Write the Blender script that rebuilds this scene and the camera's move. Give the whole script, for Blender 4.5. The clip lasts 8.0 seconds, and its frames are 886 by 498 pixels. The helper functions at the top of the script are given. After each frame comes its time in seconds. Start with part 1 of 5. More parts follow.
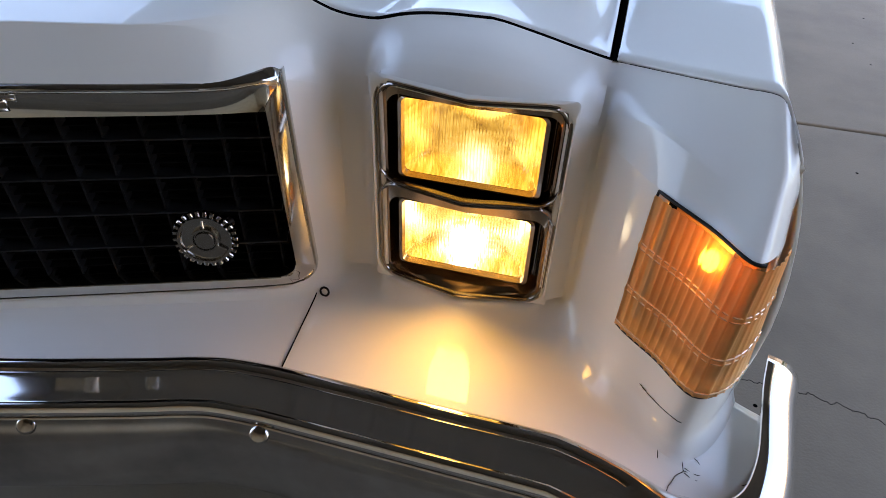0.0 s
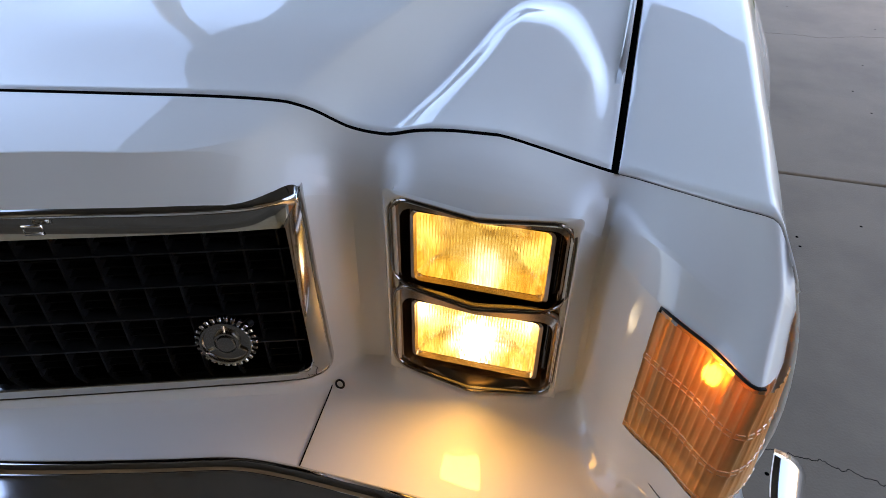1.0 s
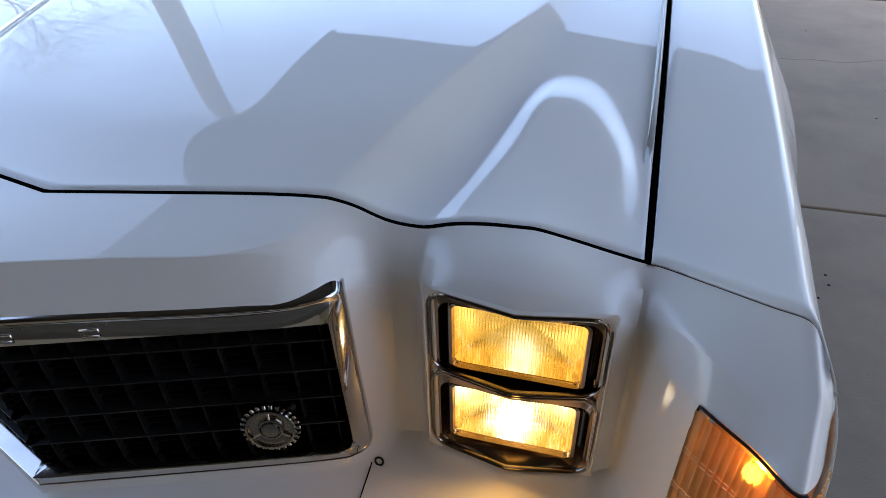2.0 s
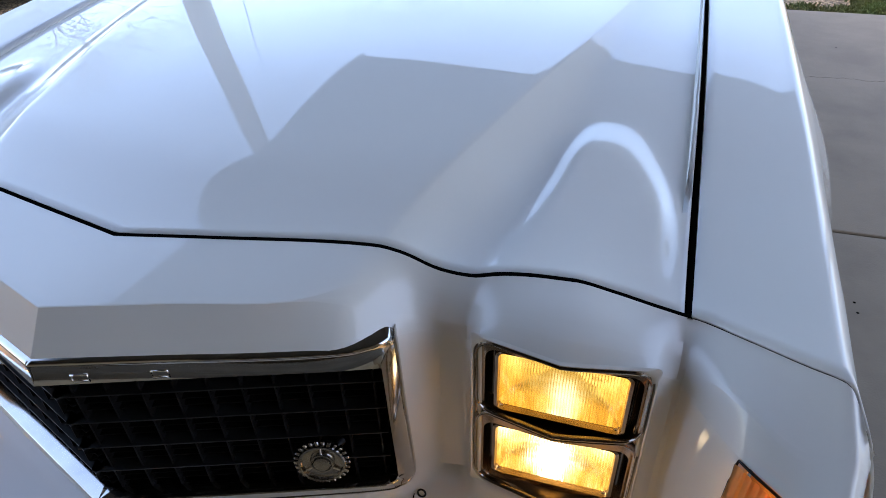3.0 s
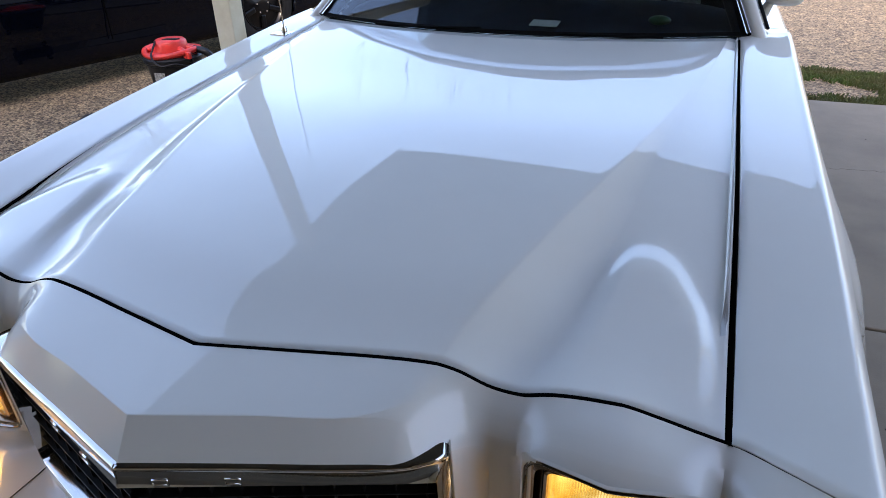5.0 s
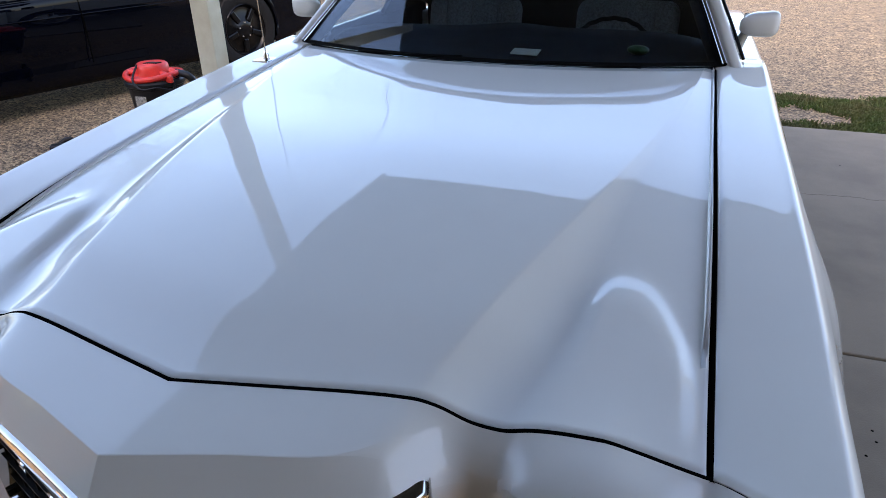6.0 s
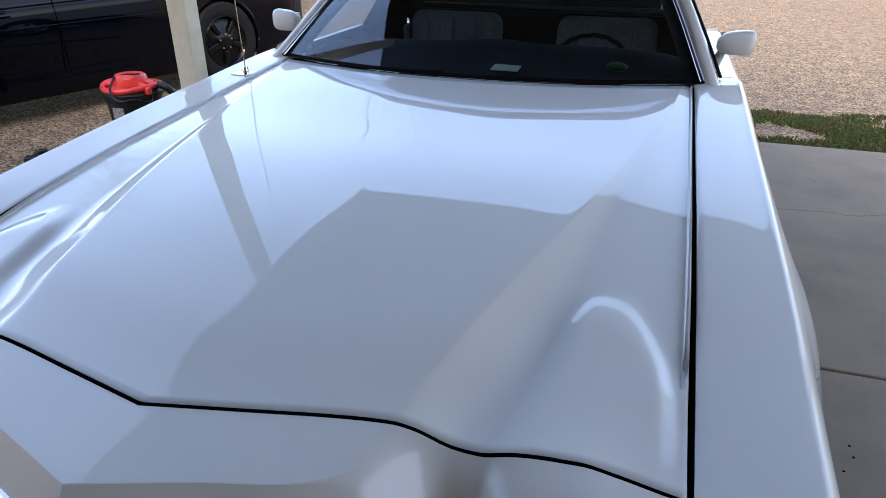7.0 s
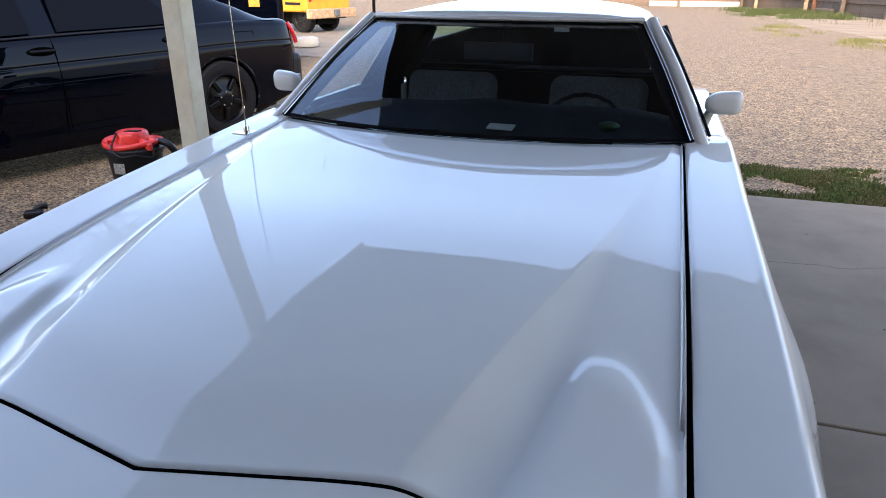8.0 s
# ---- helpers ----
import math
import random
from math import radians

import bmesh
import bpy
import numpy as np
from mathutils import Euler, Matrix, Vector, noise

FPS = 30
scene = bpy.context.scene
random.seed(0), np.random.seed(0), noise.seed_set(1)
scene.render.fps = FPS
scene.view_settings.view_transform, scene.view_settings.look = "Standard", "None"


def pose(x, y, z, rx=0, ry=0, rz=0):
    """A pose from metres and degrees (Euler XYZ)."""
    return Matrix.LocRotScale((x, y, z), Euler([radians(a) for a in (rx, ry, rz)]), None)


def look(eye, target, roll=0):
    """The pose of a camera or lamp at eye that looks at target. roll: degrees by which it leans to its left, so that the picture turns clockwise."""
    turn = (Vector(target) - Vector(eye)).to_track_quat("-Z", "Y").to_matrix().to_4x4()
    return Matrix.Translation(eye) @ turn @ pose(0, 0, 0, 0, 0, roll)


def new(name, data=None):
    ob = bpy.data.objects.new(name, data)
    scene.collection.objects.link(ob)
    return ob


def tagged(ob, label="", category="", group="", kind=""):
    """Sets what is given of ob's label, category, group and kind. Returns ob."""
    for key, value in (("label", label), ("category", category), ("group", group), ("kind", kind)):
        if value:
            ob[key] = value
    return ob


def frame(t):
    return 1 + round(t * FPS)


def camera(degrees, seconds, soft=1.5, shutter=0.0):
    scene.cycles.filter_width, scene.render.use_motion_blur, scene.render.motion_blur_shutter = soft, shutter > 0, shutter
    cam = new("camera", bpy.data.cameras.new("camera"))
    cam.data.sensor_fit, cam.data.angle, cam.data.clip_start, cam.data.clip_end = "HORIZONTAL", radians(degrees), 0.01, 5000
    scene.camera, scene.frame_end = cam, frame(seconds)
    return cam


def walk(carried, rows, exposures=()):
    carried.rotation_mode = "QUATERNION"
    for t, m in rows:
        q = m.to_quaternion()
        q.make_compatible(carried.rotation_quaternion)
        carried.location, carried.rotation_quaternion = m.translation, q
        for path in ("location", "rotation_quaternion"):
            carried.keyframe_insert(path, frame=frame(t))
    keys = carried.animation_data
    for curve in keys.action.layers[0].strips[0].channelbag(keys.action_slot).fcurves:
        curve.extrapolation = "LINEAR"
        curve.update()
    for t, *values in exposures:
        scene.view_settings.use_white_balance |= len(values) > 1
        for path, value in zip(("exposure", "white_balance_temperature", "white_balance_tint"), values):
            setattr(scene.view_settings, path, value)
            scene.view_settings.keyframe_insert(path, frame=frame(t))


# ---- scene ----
cam = camera(68.4, 8.0, soft=0.8)
EXPOSURES = [(0.0, 3.02, 6750, 18), (1.0, 2.84, 6650, 18), (2.0, 2.58, 6560, 18), (3.5, 2.71, 6520, 18), (5.0, 2.55, 6520, 18), (6.5, 2.47, 6520, 18), (8.0, 2.45, 6520, 18)]
PATH = [
    (0, (0.731, -0.608, 1.092), (0.384, 0.887, -0.19), 2.4),
    (0.5, (0.719, -0.592, 1.128), (0.346, 0.913, -0.136), 1.9),
    (1, (0.718, -0.581, 1.179), (0.33, 0.965, -0.029), 1.0),
    (1.5, (0.699, -0.571, 1.21), (0.279, 0.977, 0.015), 0.3),
    (2, (0.688, -0.552, 1.264), (0.236, 1.007, 0.096), -1.3),
    (3.5, (0.639, -0.574, 1.361), (0.085, 0.962, 0.205), -1.6),
    (4, (0.633, -0.593, 1.391), (0.027, 0.953, 0.275), -2.0),
    (4.5, (0.618, -0.601, 1.422), (0.01, 0.975, 0.35), -1.8),
    (5, (0.623, -0.592, 1.442), (0.009, 1.034, 0.451), -1.4),
    (6.5, (0.623, -0.571, 1.456), (0.079, 1.115, 0.528), -0.1),
    (7, (0.622, -0.562, 1.46), (0.096, 1.144, 0.559), 0.3),
    (7.5, (0.62, -0.561, 1.47), (0.092, 1.18, 0.639), 0.4),
    (8, (0.623, -0.57, 1.482), (0.088, 1.201, 0.723), 0.3),
]
walk(cam, [(t, look(eye, target, roll)) for t, eye, target, roll in PATH], exposures=EXPOSURES)

# ---- world, sun, exposure ----
world = bpy.data.worlds.new("sky_world")
scene.world = world
world.use_nodes = True
wn = world.node_tree.nodes
sky = wn.new("ShaderNodeTexSky")
sky.sky_type = 'NISHITA'
sky.sun_disc = False
sky.sun_elevation = radians(31)
sky.sun_rotation = radians(165)
sky.air_density, sky.dust_density, sky.ozone_density = 1.0, 3.0, 1.0
wn["Background"].inputs["Strength"].default_value = 0.15
world.node_tree.links.new(sky.outputs[0], wn["Background"].inputs["Color"])
sun_data = bpy.data.lights.new("sun", 'SUN')
sun_data.energy, sun_data.angle, sun_data.color = 0.55, radians(12), (1.0, 0.84, 0.60)
sun = new("sun", sun_data)
sun.matrix_world = look((2.6, -10, 6.2), (0, 0, 0))

# ---- materials ----


def material(name, color, rough=0.5, metal=0.0, coat=0.0, transmission=0.0, ior=1.45, emit=None, strength=0.0,
             vary=0.0, scale=6.0, bump=0.0, bump_scale=60.0, color2=None, coat_rough=0.03, spec=0.5, detail=6.0):
    """A principled material: colour mottled at one scale, relief at another."""
    m = bpy.data.materials.new(name)
    m.use_nodes = True
    nt = m.node_tree
    b = nt.nodes["Principled BSDF"]
    b.inputs["Base Color"].default_value = (*color, 1)
    b.inputs["Roughness"].default_value = rough
    b.inputs["Metallic"].default_value = metal
    b.inputs["Coat Weight"].default_value = coat
    b.inputs["Coat Roughness"].default_value = coat_rough
    b.inputs["Transmission Weight"].default_value = transmission
    b.inputs["IOR"].default_value = ior
    b.inputs["Specular IOR Level"].default_value = spec
    if emit:
        b.inputs["Emission Color"].default_value = (*emit, 1)
        b.inputs["Emission Strength"].default_value = strength
    co = nt.nodes.new("ShaderNodeTexCoord")
    if vary or color2:
        n = nt.nodes.new("ShaderNodeTexNoise")
        n.inputs["Scale"].default_value = scale
        n.inputs["Detail"].default_value = detail
        n.inputs["Roughness"].default_value = 0.62
        r = nt.nodes.new("ShaderNodeValToRGB")
        r.color_ramp.elements[0].position, r.color_ramp.elements[1].position = 0.32, 0.68
        c2 = color2 or tuple(c * (1 - vary) for c in color)
        c1 = color if color2 else tuple(min(1, c * (1 + vary)) for c in color)
        r.color_ramp.elements[0].color = (*c2, 1)
        r.color_ramp.elements[1].color = (*c1, 1)
        nt.links.new(co.outputs["Object"], n.inputs["Vector"])
        nt.links.new(n.outputs["Fac"], r.inputs["Fac"])
        nt.links.new(r.outputs["Color"], b.inputs["Base Color"])
    if bump:
        n2 = nt.nodes.new("ShaderNodeTexNoise")
        n2.inputs["Scale"].default_value = bump_scale
        n2.inputs["Detail"].default_value = 4
        bp = nt.nodes.new("ShaderNodeBump")
        bp.inputs["Strength"].default_value = bump
        bp.inputs["Distance"].default_value = 0.01
        nt.links.new(co.outputs["Object"], n2.inputs["Vector"])
        nt.links.new(n2.outputs["Fac"], bp.inputs["Height"])
        nt.links.new(bp.outputs["Normal"], b.inputs["Normal"])
    return m


PAINT = material("pearl_white_paint", (0.86, 0.835, 0.775), 0.38, coat=1.0, coat_rough=0.014, vary=0.015, scale=3, spec=0.12)
PAINT.node_tree.nodes["Principled BSDF"].inputs["Coat IOR"].default_value = 1.46
pn, pb = PAINT.node_tree.nodes.new("ShaderNodeTexNoise"), PAINT.node_tree.nodes.new("ShaderNodeBump")
pc = PAINT.node_tree.nodes.new("ShaderNodeTexCoord")
pn.inputs["Scale"].default_value, pn.inputs["Detail"].default_value = 2.6, 1.0
pb.inputs["Strength"].default_value, pb.inputs["Distance"].default_value = 1.0, 0.0010
PAINT.node_tree.links.new(pc.outputs["Object"], pn.inputs["Vector"])
PAINT.node_tree.links.new(pn.outputs["Fac"], pb.inputs["Height"])
for slot in ("Normal", "Coat Normal"):
    PAINT.node_tree.links.new(pb.outputs["Normal"], PAINT.node_tree.nodes["Principled BSDF"].inputs[slot])
CHROME = material("chrome", (0.82, 0.81, 0.79), 0.06, metal=1.0, vary=0.04, scale=9)
WORN_CHROME = material("worn_chrome", (0.50, 0.48, 0.45), 0.14, metal=1.0, vary=0.12, scale=14)
# Chrome darkened in colour for the dim reflection low on the bumper.
DIMMED_CHROME = material("dimmed_chrome", (0.62, 0.59, 0.56), 0.16, metal=1.0, vary=0.2, scale=11)
DARK_CHROME = material("bronzed_chrome", (0.44, 0.33, 0.23), 0.20, metal=1.0, vary=0.2, scale=20)
BLACK = material("black_plastic", (0.010, 0.010, 0.011), 0.38, vary=0.3, scale=12, spec=0.3)
MATTE_BLACK = material("matte_black", (0.003, 0.003, 0.003), 0.9, spec=0.1, vary=0.3, scale=9)
SEAM = material("seam_black", (0.002, 0.002, 0.002), 1.0, spec=0.0)
RUBBER = material("tyre_rubber", (0.007, 0.007, 0.0075), 0.8, spec=0.2, vary=0.25, scale=18, bump=0.2, bump_scale=90)
GLASS = material("window_glass", (0.62, 0.70, 0.70), 0.01, transmission=1.0, ior=1.45)
WIND_GLASS = material("tinted_windshield", (0.66, 0.76, 0.84), 0.003, transmission=1.0, ior=1.5)
DARK_GLASS = material("tinted_glass", (0.0012, 0.0012, 0.0015), 0.5, coat=0.3, coat_rough=0.01, spec=0.0)
AMBER = material("amber_lens", (0.98, 0.46, 0.15), 0.45, transmission=0.55, ior=1.12, vary=0.08, scale=25, bump=0.08, bump_scale=80)
AMBER_RIB = material("amber_lens_rib", (0.98, 0.62, 0.36), 0.25, transmission=0.35, ior=1.35)
BULB = material("lit_bulb", (1, 0.8, 0.4), 0.4, emit=(1.0, 0.46, 0.05), strength=3)
INTERIOR = material("dark_interior", (0.013, 0.020, 0.028), 0.8, vary=0.3, scale=14)
CLOTH = material("grey_tweed", (0.30, 0.31, 0.32), 0.9, color2=(0.14, 0.145, 0.15), scale=95, bump=0.4, bump_scale=240)
BLACK_PAINT = material("black_blue_paint", (0.0008, 0.0012, 0.0032), 0.5, coat=0.45, coat_rough=0.006, spec=0.0)
RIM_BLACK = material("gloss_black_steel", (0.002, 0.002, 0.0025), 0.4, coat=0.4, spec=0.05)
RED = material("red_plastic", (0.62, 0.035, 0.025), 0.35, vary=0.15, scale=14, bump=0.05, bump_scale=120)
YELLOW = material("yellow_paint", (0.40, 0.22, 0.015), 0.4, vary=0.12, scale=4, bump=0.05)
RUST = material("rusty_cream_metal", (0.40, 0.32, 0.19), 0.6, color2=(0.24, 0.11, 0.05), scale=7)
POST_PAINT = material("chalky_white_paint", (0.86, 0.77, 0.58), 0.7, color2=(0.72, 0.61, 0.42), scale=9, bump=0.15, bump_scale=50)
ROOF_MAT = material("grey_metal_roofing", (0.100, 0.092, 0.078), 0.6, vary=0.08, scale=2)
CONCRETE = material("worn_concrete", (0.186, 0.153, 0.110), 0.85, color2=(0.146, 0.119, 0.086), scale=2.3, bump=0.12, bump_scale=160, detail=12)

for node in CONCRETE.node_tree.nodes:
    if node.type == 'VALTORGB':
        node.color_ramp.elements[0].position, node.color_ramp.elements[1].position = 0.36, 0.60


def gravel_material(name, dark, mid, light):
    """Loose stones: each cell its own shade and height."""
    m = bpy.data.materials.new(name)
    m.use_nodes = True
    nt = m.node_tree
    b = nt.nodes["Principled BSDF"]
    b.inputs["Roughness"].default_value = 0.9
    co = nt.nodes.new("ShaderNodeTexCoord")
    v = nt.nodes.new("ShaderNodeTexVoronoi")
    v.inputs["Scale"].default_value = 70
    sep = nt.nodes.new("ShaderNodeSeparateColor")
    r = nt.nodes.new("ShaderNodeValToRGB")
    e = r.color_ramp.elements
    e[0].position, e[0].color = 0.05, (*dark, 1)
    e[1].position, e[1].color = 0.9, (*light, 1)
    e.new(0.45).color = (*mid, 1)
    n = nt.nodes.new("ShaderNodeTexNoise")
    n.inputs["Scale"].default_value = 7.0
    n.inputs["Detail"].default_value = 9
    n.inputs["Roughness"].default_value = 0.75
    r2 = nt.nodes.new("ShaderNodeValToRGB")
    r2.color_ramp.elements[0].position, r2.color_ramp.elements[0].color = 0.36, (0.62, 0.62, 0.64, 1)
    r2.color_ramp.elements[1].position, r2.color_ramp.elements[1].color = 0.62, (1.26, 1.23, 1.16, 1)
    mix = nt.nodes.new("ShaderNodeMix")
    mix.data_type, mix.blend_type = 'RGBA', 'MULTIPLY'
    mix.inputs["Factor"].default_value = 1.0
    bp = nt.nodes.new("ShaderNodeBump")
    bp.invert = True
    bp.inputs["Strength"].default_value = 0.9
    bp.inputs["Distance"].default_value = 0.012
    nt.links.new(co.outputs["Object"], v.inputs["Vector"])
    nt.links.new(v.outputs["Color"], sep.inputs["Color"])
    nt.links.new(sep.outputs["Red"], r.inputs["Fac"])
    nt.links.new(co.outputs["Object"], n.inputs["Vector"])
    nt.links.new(n.outputs["Fac"], r2.inputs["Fac"])
    nt.links.new(r.outputs["Color"], mix.inputs["A"])
    nt.links.new(r2.outputs["Color"], mix.inputs["B"])
    nt.links.new(mix.outputs["Result"], b.inputs["Base Color"])
    nt.links.new(v.outputs["Distance"], bp.inputs["Height"])
    nt.links.new(bp.outputs["Normal"], b.inputs["Normal"])
    return m


GRAVEL = gravel_material("tan_gravel", (0.045, 0.028, 0.014), (0.162, 0.110, 0.060), (0.37, 0.265, 0.152))
SOIL = material("sandy_soil", (0.27, 0.20, 0.125), 0.95, color2=(0.19, 0.138, 0.083), scale=0.8, bump=0.3)
GRASS = material("lawn_grass", (0.034, 0.072, 0.008), 0.85, color2=(0.072, 0.066, 0.022), scale=3.5)
# Cream for the added walls, toned to bounce warm light onto the car.
UNSEEN_WALL = material("unseen_wall_cream", (0.46, 0.365, 0.255), 0.9, vary=0.1, scale=3, bump=0.4, bump_scale=60)
WOOD = material("weathered_wood", (0.17, 0.125, 0.09), 0.85, color2=(0.085, 0.06, 0.042), scale=9, bump=0.3)
DRY_GRASS = material("dry_grass", (0.17, 0.15, 0.05), 0.9, color2=(0.10, 0.11, 0.03), scale=1.5)
GREY = material("grey_plastic", (0.075, 0.08, 0.085), 0.5, vary=0.2, scale=20)
REDWOOD = material("red_brown_wood", (0.30, 0.13, 0.06), 0.8, color2=(0.17, 0.07, 0.035), scale=5, bump=0.2)
GRILLE_CHROME = material("grille_chrome", (0.62, 0.60, 0.56), 0.09, metal=1.0, vary=0.10, scale=16)
GRILLE_BLACK = material("grille_black", (0.013, 0.014, 0.015), 0.36, spec=0.4, vary=0.2, scale=30)
BEZEL = material("smoked_chrome", (0.34, 0.30, 0.26), 0.12, metal=1.0, vary=0.12, scale=16)
GRILLE_UPRIGHT = material("grille_dark", (0.007, 0.007, 0.008), 0.6, spec=0.2, vary=0.2, scale=30)
# Pale half-metal: the sky mirrored in the chrome strip is painted in.
TRIM = material("sky_toned_trim", (0.88, 0.87, 0.85), 0.5, metal=0.35, vary=0.05, scale=20)
TAG = material("pale_card", (0.80, 0.82, 0.68), 0.7, vary=0.05)
GREEN = material("green_plastic", (0.014, 0.075, 0.016), 0.45, vary=0.2, scale=30)
WHITE = material("dull_white", (0.40, 0.37, 0.31), 0.6, vary=0.1, scale=8)
DULL = material("scuffed_label", (0.10, 0.10, 0.095), 0.7, color2=(0.38, 0.37, 0.34), scale=70)
RED_LENS = material("red_lens", (0.30, 0.010, 0.016), 0.15, coat=0.5)
ORANGE = material("orange_plate", (0.75, 0.22, 0.02), 0.5, vary=0.2, scale=40)
BLUE = material("blue_enamel", (0.02, 0.05, 0.16), 0.2, coat=1.0)


def lamp_glow(name, low, mid, pale, hot, cx, cz, spread, arc_z):
    """The lit reflector of a headlamp: hot round its bulb, swirled by the facets, finely streaked by the flutes."""
    m = bpy.data.materials.new(name)
    m.use_nodes = True
    nt = m.node_tree
    b = nt.nodes["Principled BSDF"]
    b.inputs["Base Color"].default_value = (0.75, 0.6, 0.3, 1)
    b.inputs["Metallic"].default_value = 1.0
    b.inputs["Roughness"].default_value = 0.2
    co = nt.nodes.new("ShaderNodeTexCoord")

    def spot(x, z, sx, sz, kind):
        mp = nt.nodes.new("ShaderNodeMapping")
        mp.inputs["Scale"].default_value = (sx, 0, sz)
        mp.inputs["Location"].default_value = (-x * sx, 0, -z * sz)
        g = nt.nodes.new("ShaderNodeTexGradient")
        g.gradient_type = kind
        nt.links.new(co.outputs["Object"], mp.inputs["Vector"])
        nt.links.new(mp.outputs["Vector"], g.inputs["Vector"])
        return g.outputs["Fac"]

    def plus(value, share, total):
        add = nt.nodes.new("ShaderNodeMath")
        add.operation = 'MULTIPLY_ADD'
        add.inputs[1].default_value = share
        nt.links.new(value, add.inputs[0])
        if total is None:
            add.inputs[2].default_value = 0
        else:
            nt.links.new(total, add.inputs[2])
        return add.outputs[0]

    def swirl(size, turn, detail, bend):
        st = nt.nodes.new("ShaderNodeMapping")
        st.inputs["Scale"].default_value = size
        st.inputs["Rotation"].default_value = (0, turn, 0)
        n = nt.nodes.new("ShaderNodeTexNoise")
        n.inputs["Scale"].default_value = 1.0
        n.inputs["Detail"].default_value = detail
        n.inputs["Distortion"].default_value = bend
        nt.links.new(co.outputs["Object"], st.inputs["Vector"])
        nt.links.new(st.outputs["Vector"], n.inputs["Vector"])
        return n.outputs["Fac"]

    cells = nt.nodes.new("ShaderNodeTexVoronoi")
    cells.feature = 'F1'
    st = nt.nodes.new("ShaderNodeMapping")
    st.inputs["Scale"].default_value = (190, 0, 75)
    nt.links.new(co.outputs["Object"], st.inputs["Vector"])
    nt.links.new(st.outputs["Vector"], cells.inputs["Vector"])
    cells.inputs["Scale"].default_value = 1.0
    grey = nt.nodes.new("ShaderNodeSeparateColor")
    nt.links.new(cells.outputs["Color"], grey.inputs["Color"])
    total = plus(spot(cx, cz, spread, spread * 1.15, 'QUADRATIC_SPHERE'), 0.60, None)
    total = plus(grey.outputs["Red"], 0.13, total)
    total = plus(spot(cx, arc_z, 17, 26, 'SPHERICAL'), 0.10, total)
    total = plus(swirl((20, 1, 48), .75, 2, 2.2), 0.42, total)
    total = plus(swirl((60, 1, 150), -.5, 2, 1.0), 0.20, total)
    w = nt.nodes.new("ShaderNodeTexWave")
    w.bands_direction = 'X'
    w.inputs["Scale"].default_value = 62
    w.inputs["Distortion"].default_value = 1.2
    w.inputs["Detail Scale"].default_value = 8
    nt.links.new(co.outputs["Object"], w.inputs["Vector"])
    total = plus(w.outputs["Fac"], 0.12, total)
    r = nt.nodes.new("ShaderNodeValToRGB")
    e = r.color_ramp.elements
    e[0].position, e[0].color = 0.34, (*low, 1)
    e[1].position, e[1].color = 0.48, (*mid, 1)
    e.new(0.66).color = (*pale, 1)
    e.new(1.0).color = (*hot, 1)
    nt.links.new(total, r.inputs["Fac"])
    nt.links.new(r.outputs["Color"], b.inputs["Emission Color"])
    b.inputs["Emission Strength"].default_value = 1.0
    return m


FLUTE = material("amber_flute_glass", (0.95, 0.82, 0.52), 0.15, transmission=0.95, ior=1.2)
GLOW_LOW = lamp_glow("low_beam_glow", (0.036, 0.016, 0.002), (0.115, 0.070, 0.012), (0.20, 0.165, 0.085), (2.2, 1.9, 1.3), 0.612, 0.553, 17, 0.545)
GLOW_HIGH = lamp_glow("high_beam_glow", (0.040, 0.018, 0.002), (0.108, 0.062, 0.008), (0.145, 0.100, 0.026), (0.30, 0.26, 0.14), 0.616, 0.678, 19, 0.672)
LENS = material("fluted_lens_glass", (0.95, 0.95, 0.92), 0.02, transmission=1.0, ior=1.14)

# ---- builders ----


def link(name, me, mat, parent=None, label="", smooth=True):
    me.materials.append(mat)
    if smooth:
        me.polygons.foreach_set("use_smooth", [True] * len(me.polygons))
    ob = new(name, me)
    if parent:
        ob.parent = parent
    if label:
        tagged(ob, label)
    return ob


def part(name, bm, mat, parent=None, label="", smooth=False):
    bmesh.ops.recalc_face_normals(bm, faces=bm.faces)
    me = bpy.data.meshes.new(name)
    bm.to_mesh(me)
    bm.free()
    return link(name, me, mat, parent, label, smooth)


def thing(name, label, category, at=(0, 0, 0), group="", kind=""):
    e = new(name)
    e.location = at
    return tagged(e, label, category, group, kind)


def solid(ob, depth, offset=-1.0):
    s = ob.modifiers.new("thickness", 'SOLIDIFY')
    s.thickness, s.offset = depth, offset
    return ob


def sharp(ob, angle=35):
    """Marks the hard edges, so that smooth shading stops at them."""
    bm = bmesh.new()
    bm.from_mesh(ob.data)
    for e in bm.edges:
        e.smooth = not (len(e.link_faces) == 2 and e.calc_face_angle(0) > radians(angle))
    bm.to_mesh(ob.data)
    bm.free()
    return ob


def sheet(name, pts, mat, parent=None, label="", keep=None, flip=False, wrap=False):
    """A mesh over an array of points [row][column]; keep(i, j) says which cells stay."""
    pts = np.asarray(pts, float)
    rows, cols = pts.shape[:2]
    faces = []
    for i in range(rows - 1):
        for j in range(cols - (0 if wrap else 1)):
            if keep is None or keep(i, j):
                k = (j + 1) % cols
                q = (i * cols + j, i * cols + k, (i + 1) * cols + k, (i + 1) * cols + j)
                faces.append(q[::-1] if flip else q)
    me = bpy.data.meshes.new(name)
    me.from_pydata([tuple(p) for p in pts.reshape(-1, 3)], [], faces)
    me.update()
    return link(name, me, mat, parent, label)


